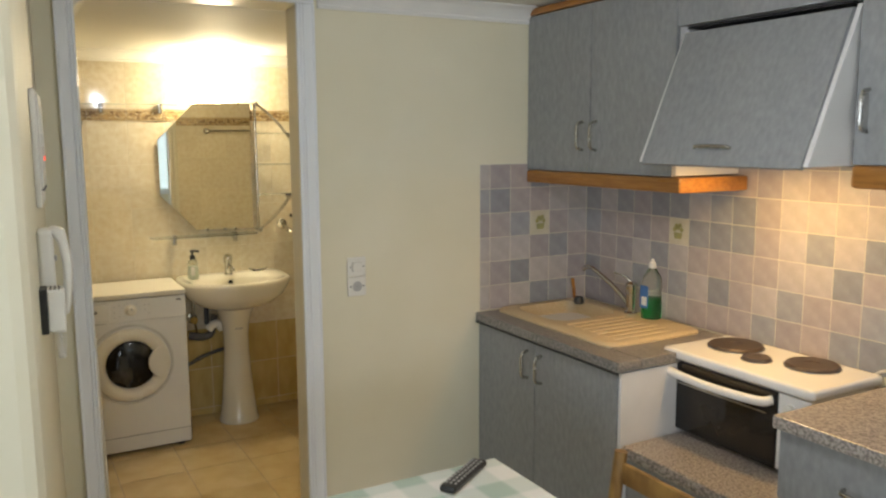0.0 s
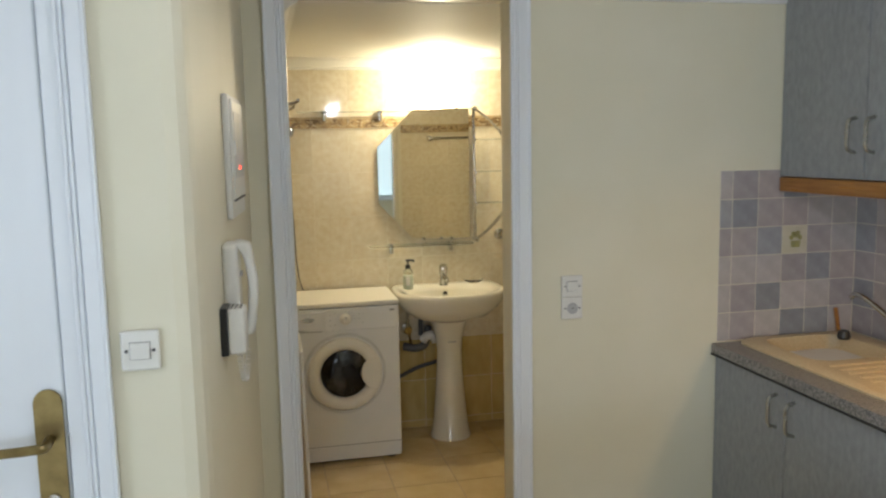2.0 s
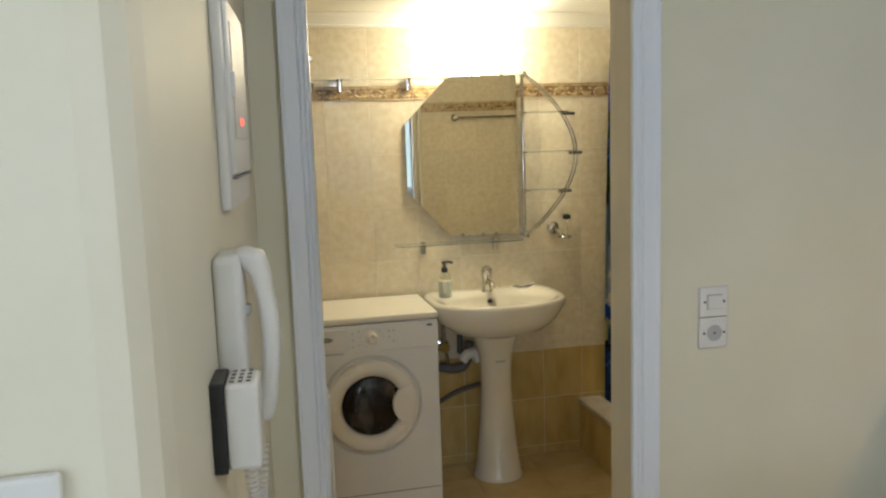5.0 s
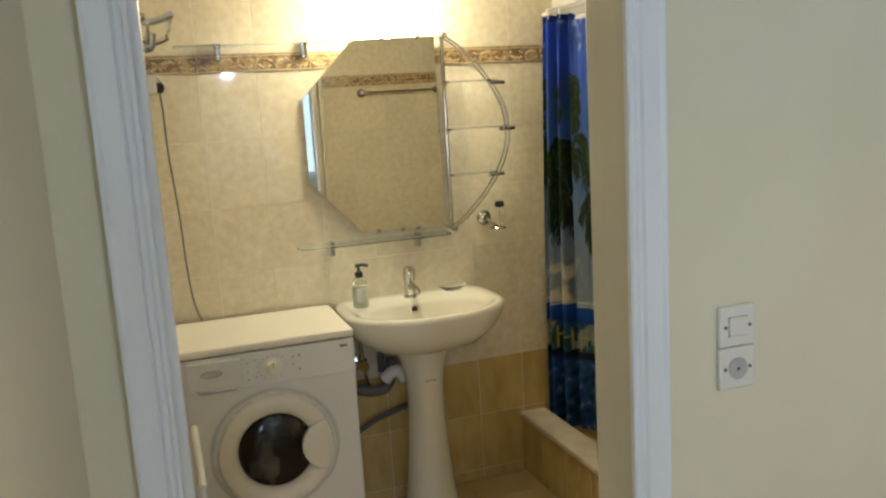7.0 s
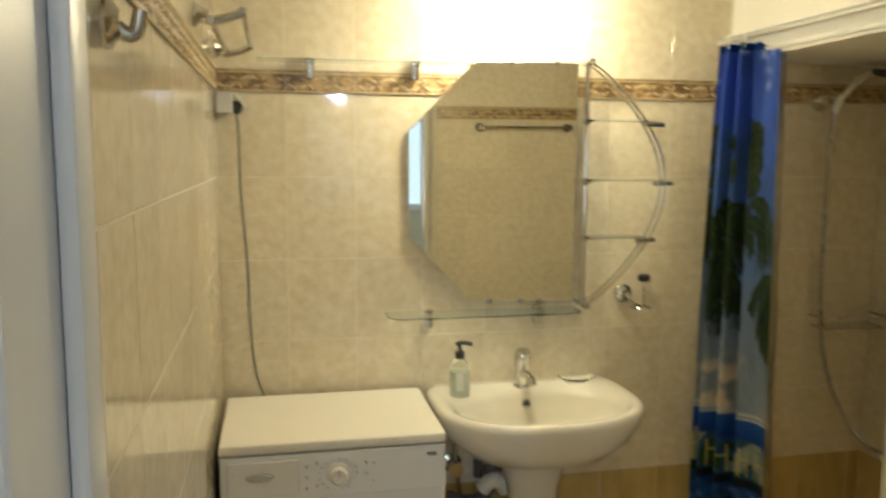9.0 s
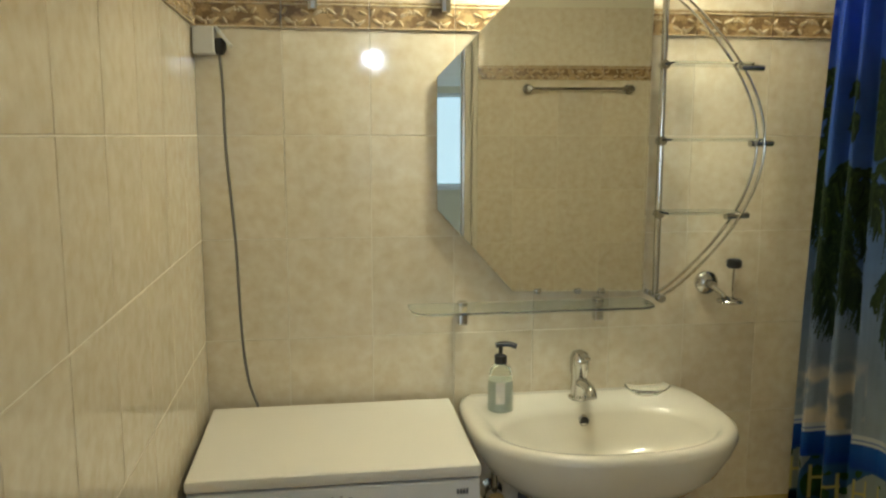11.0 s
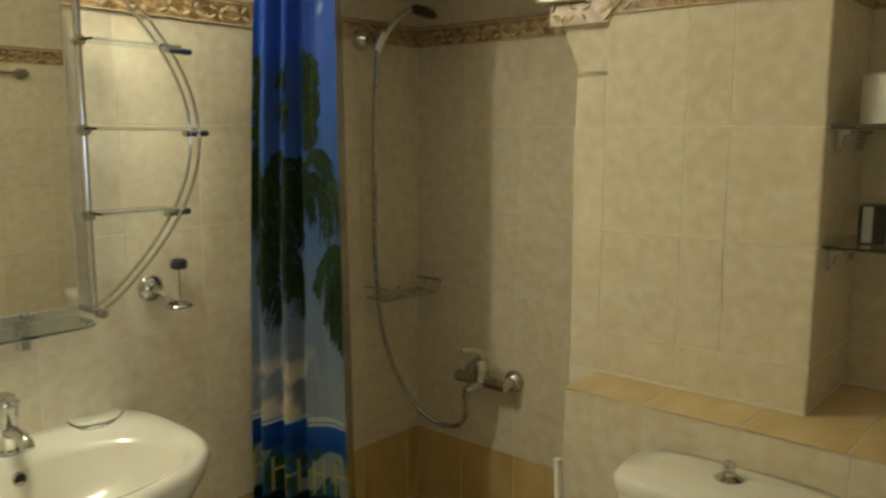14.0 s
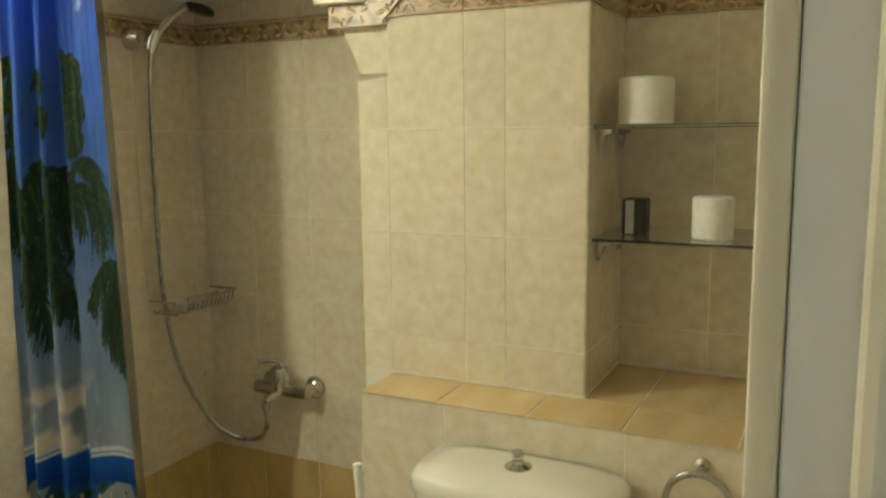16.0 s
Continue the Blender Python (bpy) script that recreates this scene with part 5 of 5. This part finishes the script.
t = thing("hood", (1.85, -3.02, 1.55), "grey slanted cooker hood with a small handle", "cooker hood")
part("canopy", prism([(1.582, 1.546), (1.590, 1.541), (1.600, 1.546), (1.775, 1.958), (1.775, 1.965), (1.757, 1.965)], -3.340, -2.752, axis="y"), "laminate", t, "slanted grey laminate front")
for y in (-3.356, -2.750):
    part("cheek", prism([(1.588, 1.550), (1.775, 1.975), (2.085, 1.975), (2.085, 1.550)], y, y + 0.014, axis="y"), "white_board", t, "white side cheek")
part("underside", box(1.60, 2.085, -3.340, -2.737, 1.552, 1.562), "white_board", t)
part("lamp_strip", box(1.70, 1.74, -3.26, -2.86, 1.5445, 1.551, 0.002), "hood_glow", t, "glowing lamp strip")
hd = part("handle", tube(bezier([(1.618, -3.09, 1.592), (1.595, -3.08, 1.600), (1.594, -3.02, 1.602), (1.595, -2.965, 1.600), (1.618, -2.955, 1.592)], 8), 0.006, 10), "chrome_dull", t, "brushed metal bar handle")
for z in (1.60, 1.66, 1.78, 1.86):
    part("hinge", box(1.77, 1.80, -3.360, -3.356, z, z + 0.02, 0.001), "chrome_dull", t)

t = thing("wall_cabinet", (1.9, -3.02, 2.0), "short grey laminate cabinet above the hood", "cabinet", "kitchen wall cabinets")
part("body", box(1.778, 2.085, -3.31, -2.718, 1.992, 2.13, 0.002), "white_board", t)
d = part("door", box(1.757, 1.775, -3.31, -2.716, 1.990, 2.13, 0.0025), "laminate", t, "grey laminate flap")
handle(d, (1.757, -3.06, 2.055), "y")
# flat dark sheet for the shade in the gap above the hood canopy
part("recess", box(1.80, 2.08, -3.31, -2.72, 1.984, 1.989), "gap_shade", t)

t = thing("wall_cabinet", (1.9, -3.8, 1.5), "grey laminate wall cabinet beside the hood", "cabinet", "kitchen wall cabinets")
part("body", box(1.778, 2.085, -4.25, -3.366, 1.555, 2.13, 0.002), "white_board", t)
for y0, y1, hy in ((-3.80, -3.366, -3.400), (-4.25, -3.803, -4.21)):
    d = part("door", box(1.757, 1.775, y0, y1, 1.553, 2.13, 0.0025), "laminate", t, "grey laminate door")
    handle(d, (1.757, hy, 1.64), "z")
part("light_rail", box(1.752, 2.085, -4.25, -3.364, 1.490, 1.552, 0.012, seg=3), "wood_rail", t, "glossy brown wooden light rail")


# table with a checked cloth, remote control and chair
t = thing("dining_table", (0.62, -3.2, 0.0), "wooden dining table under a checked cloth", "table")
part("tabletop", box(0.28, 0.897, -3.705, -2.94, 0.715, 0.742, 0.004), "wood_chair", t)
for x in (0.32, 0.857):
    for y in (-3.665, -2.98):
        part("leg", box(x - 0.025, x + 0.025, y - 0.025, y + 0.025, 0, 0.715, 0.004), "wood_chair", t)
bm = bmesh.new()
lc = bm.verts.layers.float_color.new("print")
N = 72


def cloth_colour(x, y):
    a, b = int(math.floor(x / 0.085)) % 2, int(math.floor(y / 0.085)) % 2
    w, g = Vector((0.78, 0.79, 0.77)), Vector((0.40, 0.52, 0.47))
    return g if a and b else (w.lerp(g, 0.42) if a or b else w)


cx0, cx1, cy0, cy1 = 0.265, 0.912, -3.72, -2.923
grid = []
for j in range(N + 1):
    row = []
    for i in range(N + 1):
        u, v = -0.14 + 1.28 * i / N, -0.14 + 1.28 * j / N
        x, y = cx0 + (cx1 - cx0) * u, cy0 + (cy1 - cy0) * v
        d = max(0, -u * 0.65, (u - 1) * 0.65, -v * 0.8, (v - 1) * 0.8)
        px, py = min(max(x, cx0), cx1), min(max(y, cy0), cy1)
        f = 0.012 * math.sin(40 * (u + v)) * min(1, d * 12)
        p = bm.verts.new((px + (f if x != px else 0), py + (f if y != py else 0), 0.749 - d * 1.5 + 0.0015 * noise.noise((x * 12, y * 12, 0))))
        p[lc] = (*cloth_colour(x, y), 1)
        row.append(p)
    grid.append(row)
for j in range(N):
    for i in range(N):
        bm.faces.new((grid[j][i], grid[j][i + 1], grid[j + 1][i + 1], grid[j + 1][i]))
solo("tablecloth", bm, "cloth_print", "white and pale green checked tablecloth on the table", "tablecloth", smooth=40)

t = thing("remote_control", (0.80, -2.97, 0.752), "black television remote control lying on the tablecloth", "remote control")
T = pose(0.768, -3.002, 0.7595, 0, 0, 34)
bm = box(-0.10, 0.10, -0.022, 0.022, -0.008, 0.009, 0.006)
bmesh.ops.transform(bm, matrix=T, verts=bm.verts)
part("case", bm, "black", t)
for i in range(10):
    for j in range(3):
        bm = box(-0.075 + i * 0.017 - 0.004, -0.075 + i * 0.017 + 0.004, -0.013 + j * 0.013 - 0.003, -0.013 + j * 0.013 + 0.003, 0.008, 0.0115, 0.001)
        bmesh.ops.transform(bm, matrix=T, verts=bm.verts)
        part("button", bm, "button_grey", t)

t = thing("dining_chair", (1.02, -3.32, 0.0), "brown wooden ladder-back chair pushed to the table", "chair")
for y in (-3.49, -3.104):
    part("back_post", tube(bezier([(1.17, y, 0.0), (1.165, y, 0.42), (1.19, y, 0.62), (1.212, y, 0.772)], 6), 0.0185, 14), "wood_chair", t)
    part("front_leg", box(0.80, 0.835, y - 0.017, y + 0.017, 0.0, 0.425, 0.005), "wood_chair", t)
for z in (0.715, 0.61, 0.52):
    part("back_rail", box(1.17 + (z - 0.42) * 0.1, 1.188 + (z - 0.42) * 0.1, -3.476, -3.118, z - 0.03, z + 0.03, 0.006), "wood_chair", t)
part("seat", box(0.79, 1.175, -3.505, -3.09, 0.425, 0.455, 0.010), "wood_chair", t)

# ceiling lamp of the kitchen
t = thing("ceiling_light", (0.62, -3.55, CEIL), "round white glass ceiling lamp in the kitchen", "ceiling light")
part("base", turned((0.62, -3.55, CEIL), [(0.06, 0), (0.06, -0.015), (0.04, -0.03), (0.015, -0.04), (0.012, -0.13)], 32), "plastic_white", t)
part("shade", turned((0.62, -3.55, 2.09), [(0.016, -0.05), (0.036, -0.060), (0.048, -0.085), (0.049, -0.105), (0.034, -0.138), (0.001, -0.150)], 32), "ceiling_glow", t, "glowing white glass shade")


# ---- switches, panel and door phone ----
def plate(name, x0, x1, z0, z1, y, label, category, socket=False, screws=True):
    t = thing(name, ((x0 + x1) / 2, y, (z0 + z1) / 2), label, category)
    part("plate", box(x0, x1, y - 0.010, y, z0, z1, 0.004), "plastic_white", t)
    cx, cz, w = (x0 + x1) / 2, (z0 + z1) / 2, min(x1 - x0, z1 - z0)
    if socket:
        part("well", turned((cx, y - 0.0105, cz), [(0.26 * w, -0.002), (0.25 * w, 0.0), (0.23 * w, 0.001)], 28, "y"), "button_grey", t)
        part("face", turned((cx, y - 0.0108, cz), [(0.225 * w, -0.0005), (0.001, -0.0005)], 28, "y"), "plastic_panel", t)
        for dx in (-0.011, 0.011):
            part("hole", turned((cx + dx, y - 0.0115, cz), [(0.0035, 0), (0.0035, -0.0006), (0.001, -0.0008)], 12, "y"), "black", t)
        part("screw", turned((cx, y - 0.0115, cz), [(0.004, 0), (0.003, -0.001)], 12, "y"), "chrome_dull", t)
    else:
        part("rocker_gap", box(cx - 0.27 * w, cx + 0.27 * w, y - 0.0106, y - 0.004, cz - 0.24 * w, cz + 0.24 * w), "line_grey", t)
        part("rocker", box(cx - 0.255 * w, cx + 0.255 * w, y - 0.0155, y - 0.004, cz - 0.225 * w, cz + 0.225 * w, 0.002), "plastic_white", t)
    if screws:
        for dx in (-0.345, 0.345):
            part("screw", turned((cx + dx * w, y - 0.0098, cz), [(0.0035, 0), (0.003, -0.0015), (0.001, -0.0015)], 10, "y"), "rubber_grey", t)


plate("light_switch", 0.915, 0.992, 1.099, 1.174, -1.861, "white square light switch on the cream wall", "switch")
plate("wall_socket", 0.915, 0.992, 1.021, 1.098, -1.861, "white round-well wall socket under the switch", "socket", socket=True)
plate("light_switch", -0.330, -0.264, 1.241, 1.313, -2.961, "white square light switch beside the entrance door", "switch")

WDIR = Vector((-0.075, -1.04, 0)).normalized()
WN = Vector((-WDIR.y, WDIR.x, 0))
WN = WN if WN.x > 0 else -WN
WM = Matrix((-WDIR, Vector((0, 0, 1)), WN)).transposed().to_4x4()
WM.translation = Vector((-0.115, -1.8605, 0))


def on_return(bm):
    """Lays what is built with x along the wall, y up and z off it onto the slanted wall return."""
    bmesh.ops.transform(bm, matrix=WM, verts=bm.verts)
    return bm


base = WM @ Vector((-0.5, 1.6, 0))


def on_panel(bm):
    bmesh.ops.translate(bm, vec=(0.030, -0.018, 0), verts=bm.verts)
    return on_return(bm)


t = thing("fuse_panel", base, "white fuse panel with a clear window in the wall", "fuse panel")
part("frame", on_panel(box(-0.640, -0.335, 1.478, 1.775, 0.0, 0.014, 0.004)), "plastic_white", t)
part("lid", on_panel(box(-0.615, -0.365, 1.525, 1.765, 0.012, 0.020, 0.004)), "plastic_white", t, "hinged white lid")
part("window", on_panel(box(-0.59, -0.395, 1.575, 1.735, 0.0195, 0.0215, 0.001)), "plastic_panel", t, "tinted window strip")
part("line", on_panel(box(-0.61, -0.37, 1.520, 1.523, 0.013, 0.0205)), "line_grey", t)
part("latch", on_panel(box(-0.612, -0.600, 1.63, 1.665, 0.018, 0.026, 0.002)), "plastic_white", t)
part("lamp", on_panel(turned((-0.50, 1.600, 0.0215), [(0.006, 0), (0.005, 0.002), (0.001, 0.003)], 12)), "red_glow", t, "small red indicator lamp")

PX, PZ = 0.158, -0.019
base = WM @ Vector((-0.72, 1.3, 0))
t = thing("door_phone", base, "white door phone with a handset and coiled cord", "door phone")


def phone(bm):
    bmesh.ops.translate(bm, vec=(PX, PZ, 0), verts=bm.verts)
    return on_return(bm)


part("base", phone(box(-0.915, -0.838, 1.228, 1.438, 0.0, 0.034, 0.010, seg=3)), "plastic_white", t)
hs = []
for k in range(33):
    q = k / 32
    z = 1.222 + 0.222 * q
    e = abs(2 * q - 1)
    mid = 0.046 + 0.016 * math.sin(math.pi * q) - 0.010 * max(0, e - 0.7) / 0.3
    th = 0.011 + 0.012 * max(0, (e - 0.55) / 0.45) ** 1.5
    w = 0.021 + 0.005 * max(0, (e - 0.5) / 0.5)
    f = math.sqrt(max(0.05, 1 - max(0, (e - 0.90) / 0.10) ** 2))
    hs.append([(-0.876 + w * f * math.copysign(abs(math.cos(a)) ** 0.6, math.cos(a)), z, mid + th * f * math.copysign(abs(math.sin(a)) ** 0.6, math.sin(a))) for a in [2 * math.pi * i / 24 for i in range(24)]])
part("handset", phone(loft(hs)), "plastic_white", t, "curved white handset", smooth=60)
part("hook_switch", phone(box(-0.885, -0.867, 1.36, 1.372, 0.033, 0.040, 0.002)), "button_grey", t)
sp = part("speaker_box", phone(box(-1.0, -0.940, 1.208, 1.308, 0.015, 0.052, 0.006, seg=3)), "plastic_white", t, "small white speaker box")
part("rear_half", phone(box(-1.002, -0.938, 1.206, 1.310, 0.0, 0.0155, 0.002)), "black", sp, "black rear half")
for i in range(4):
    for j in range(3):
        part("slot", phone(box(-0.992 + 0.014 * i, -0.986 + 0.014 * i, 1.3065, 1.3086, 0.021 + 0.009 * j, 0.026 + 0.009 * j)), "black", sp)
cord = []
for k in range(300):
    q = k / 299
    a = 2 * math.pi * 30 * q
    c = Vector((-0.955 + 0.085 * q, 1.210 - 0.075 * math.sin(math.pi * q) - 0.015 * q, 0.032 + 0.012 * q))
    cord.append(c + Vector((0.006 * math.cos(a), 0.0, 0.006 * math.sin(a))))
part("cord", phone(tube(cord, 0.0016, 5)), "plastic_white", t, "coiled white cord")


# ---- tiles ----
def border(parent, place, way, u0, u1, z0, start=None, pitch=0.2):
    """Relief border pieces: a moulded strip with scrolls and two lips."""
    u, v = (Vector(a) for a in WAYS[way])
    n = u.cross(v)
    turn = Matrix((u, v, n)).transposed().to_4x4()
    us = joints(u0, u1, pitch, start)
    h = BORDER1 - BORDER0
    for a0, a1 in zip(us, us[1:]):
        w = a1 - a0 - 0.002
        if w < 0.012:
            continue
        key = ("border", round(w, 3))
        if key not in SLABS:
            bm = box(0, w, 0.001, h - 0.001, 0, 0.005, 0.0)
            SLABS[key] = finish(bm, "border_tile", "border_brown")
            bm = bmesh.new()
            for z, t in ((0.0, 0.0045), (h - 0.0045, 0.0045), (h - 0.0125, 0.0055)):
                box(0, w, z, z + t, 0.003, 0.0082, 0.0015, bm=bm, seg=1)
            SLABS[("lip", key)] = finish(bm, "lip", "border_cream")
            bm = bmesh.new()
            mid, k = (h - 0.010) / 2, max(1, round(w / 0.066))
            wave = [(w * (q + 0.5) / (8 * k), mid + 0.011 * math.sin(math.pi * (q + 0.5) / 8)) for q in range(8 * k)]
            for (ax, az), (bx, bz) in zip(wave, wave[1:]):
                ring = [[(px, pz - e, 0.0045 + d) for px, pz, e, d in ((ax, az, 0.0016, 0), (ax, az, 0, 0.003), (bx, bz, 0, 0.003), (bx, bz, 0.0016, 0))], [(px, pz + e, 0.0045 + d) for px, pz, e, d in ((ax, az, 0.0016, 0), (ax, az, 0, 0.0031), (bx, bz, 0, 0.0031), (bx, bz, 0.0016, 0))]]
                loft(ring, bm, False, False)
            for i in range(k):
                c, up = w * (i + 0.5) / k, 1 if i % 2 else -1
                leaves = [(-0.016, 0.010 * up, 0.015, 0.0052, 28 * up), (0.014, 0.012 * up, 0.014, 0.0048, -34 * up), (-0.004, -0.014 * up, 0.013, 0.0046, 62 * up), (0.020, -0.010 * up, 0.012, 0.0042, 20 * up), (-0.026, -0.012 * up, 0.010, 0.0040, -58 * up)]
                leaves += [(0.0 + 0.0065 * math.cos(q), 0.015 * up + 0.0055 * math.sin(q), 0.0046, 0.0034, math.degrees(q)) for q in (0.3, 1.55, 2.8, 4.05, 5.3)]
                for dx, dz, rx, rz, ang in leaves:
                    ca, sa = math.cos(radians(ang)), math.sin(radians(ang))
                    ring = []
                    for sc, d in ((1, 0), (0.75, 0.003), (0.3, 0.0042)):
                        ring.append([])
                        for q in range(8):
                            a = 2 * math.pi * q / 8
                            lx, lz = sc * rx * math.cos(a), sc * rz * math.sin(a) * (1 - 0.45 * math.cos(a))
                            ring[-1].append((c + dx + lx * ca - lz * sa, mid + dz + lx * sa + lz * ca, 0.0045 + d))
                    if all(0 < p[0] < w and 0.004 < p[1] < h - 0.012 for p in ring[0]):
                        loft(ring, bm, False, True)
            SLABS[("scroll", key)] = finish(bm, "scroll", "border_cream", 60)
        m = Matrix.Translation(Vector(place) + u * (a0 + 0.001) + v * z0) @ turn
        for name, k2 in (("border_tile", key), ("lip", ("lip", key)), ("scroll", ("scroll", key))):
            ob = new(name, SLABS[k2])
            if name == "border_tile":
                ob.parent, ob.matrix_local, top = parent, m, ob
            else:
                ob.parent = top


V_LOW = [0.0, AMBER - 2 * ROW, AMBER - ROW, AMBER]
V_MID = [AMBER + ROW * k for k in range(6)]


def clad(parent, place, way, length, start, top=True, z_low=None, z_top=None, skip=None, amber=True):
    us = joints(0, length, 0.2, start)
    if amber:
        lay(parent, "tile", place, way, us, V_LOW, "tile_amber", skip=skip)
    lay(parent, "tile", place, way, us, V_MID, "tile_cream", skip=skip)
    border(parent, place, way, 0, length, BORDER0, start)
    if top:
        lay(parent, "tile", place, way, us, [BORDER1, z_top or Z_TILE], "tile_cream", skip=skip)


clad(wall_back, (0, 0, 0), "-y", 1.60, 0.195)
lay(wall_back, "tile", (1.60, 0, 0), "-y", joints(0, 0.575, 0.2, 0.128), V_LOW, "tile_amber")
lay(wall_back, "tile", (1.60, 0, 0), "-y", joints(0, 0.575, 0.2, 0.128), V_MID, "tile_cream")
border(wall_back, (1.60, 0, 0), "-y", 0, 0.575, BORDER0, 0.128)
lay(wall_back, "tile", (1.60, 0, 0), "-y", joints(0, 0.575, 0.2, 0.128), [BORDER1, 1.857], "tile_cream")
clad(wall_left, (0, -1.69, 0), "+x", 1.69, 1.69 - 0.19)
clad(wall_shower, (2.175, 0, 0), "-x", 0.80, 0.188, z_top=1.857)
clad(wall_door, (2.06, -1.69, 0), "+y", 1.26, 0.10)
CB, CT = CHASE_BORDER, CHASE_BORDER + BORDER1 - BORDER0
VC = [0.972, 1.057, 1.275, 1.488, CB]
lay(chase, "tile", (1.793, -0.80, 0), "-x", [0, 0.0715, 0.245, 0.332, 0.495], VC[:-1] + [1.59], "tile_cream", skip=lambda a, b: a > 0.072 and b > 1.5)
lay(chase, "tile", (1.793, -0.80, 0), "-x", [0.0725, 0.245, 0.332, 0.495], [1.488, CB], "tile_cream")
border(pipe_box, (1.806, -0.724, 0), "-x", 0, 0.146, 1.699, 0.146)
border(pipe_box, (1.789, -0.866, 1.700), "rising", 0, 0.17, 0, 0.13)
border(chase, (1.793, -0.872, 0), "-x", 0, 0.423, CB, 0.173)
lay(chase, "tile", (1.793, -0.872, 0), "-x", [0, 0.173, 0.26, 0.423], [CT, Z_TILE], "tile_cream")
lay(chase, "tile", (1.793, -1.295, 0), "-y", joints(0, 0.267, 0.2, 0.20), VC, "tile_cream")
border(chase, (1.793, -1.295, 0), "-y", 0, 0.267, CB, 0.20)
lay(niche, "tile", (2.06, -1.295, 0), "-x", joints(0, 0.395, 0.2, 0.188), VC, "tile_cream")
border(niche, (2.06, -1.295, 0), "-x", 0, 0.395, CB, 0.188)
lay(niche, "tile", (2.06, -1.295, 0), "-x", joints(0, 0.395, 0.2, 0.188), [CT, Z_TILE], "tile_cream")
lay(ledge, "tile", (1.66, -0.8725, 0), "-x", joints(0, 0.8175, 0.35, 0.184), [0, 0.24, 0.48, 0.72, 0.965], "tile_cream")
lay(ledge, "ledge_tile", (1.655, -1.69, 0.966), "+z", [0, 0.138, 0.40], [0, 0.10, 0.29, 0.465, 0.65, 0.82], "ledge_amber", skip=lambda a, b: a > 0.138 and b > 0.40)
lay(kerb, "tile", (1.385, 0, 0), "-x", joints(0, 0.80, 0.194, 0.19), [0, 0.24], "tile_amber")
lay(bath_floor, "floor_tile", (0, -1.69, 0), "+z", joints(0, 2.175, 0.31, 0.165), joints(0, 1.69, 0.31, 0.27), "tile_floor", gap=0.004, skip=lambda a, b: a > 1.39 and b > 0.85 or a > 1.66)

VK = [0.897] + [1.519 - 0.1035 * k for k in range(5, -1, -1)]
lay(wall_door, "kitchen_tile", (1.52, -1.86, 0), "-y", joints(0, 0.57, 0.1035, 0.05), VK, "tile_kitchen", skip=lambda a, b: abs(a - 0.305) < 0.052 and abs(b - 1.26) < 0.052)
lay(wall_kitchen, "kitchen_tile", (2.09, -1.86, 0), "-x", joints(0, 2.74, 0.1035, 0.0), VK + [1.60], "tile_kitchen", skip=lambda a, b: abs(a - 0.569) < 0.05 and abs(b - 1.26) < 0.052)
M["tile_decor"] = mat("tile_decor", (0.56, 0.52, 0.38), 0.3, c2=(0.62, 0.58, 0.46), scale=20)
M["decor_green"] = mat("decor_green", (0.40, 0.36, 0.12), 0.4, c2=(0.30, 0.30, 0.14), scale=50)
lay(wall_door, "decor_tile", (1.52, -1.86, 0), "-y", [0.257, 0.3605], [1.2085, 1.312], "tile_decor")
lay(wall_kitchen, "decor_tile", (2.09, -1.86, 0), "-x", [0.5175, 0.621], [1.2085, 1.312], "tile_decor")
for m, par in ((Matrix.Translation((1.829, -1.866, 1.26)), wall_door), (Matrix.Translation((2.084, -2.429, 1.26)) @ pose(0, 0, 0, 0, 0, -90), wall_kitchen)):
    bm = prism([(-0.016, -0.028), (0.016, -0.028), (0.020, -0.004), (-0.020, -0.004)], -0.002, 0.002, axis="y")
    for a, b in ((-0.018, 0.008), (0, 0.016), (0.018, 0.008), (-0.009, 0.022), (0.010, 0.024)):
        prism([(a + 0.008 * math.cos(k), b + 0.009 * math.sin(k)) for k in [2 * math.pi * i / 8 for i in range(8)]], -0.002, 0.002, bm=bm, axis="y")
    ob = part("motif", bm, "decor_green", None)
    ob.matrix_world = m
    ob.parent = par
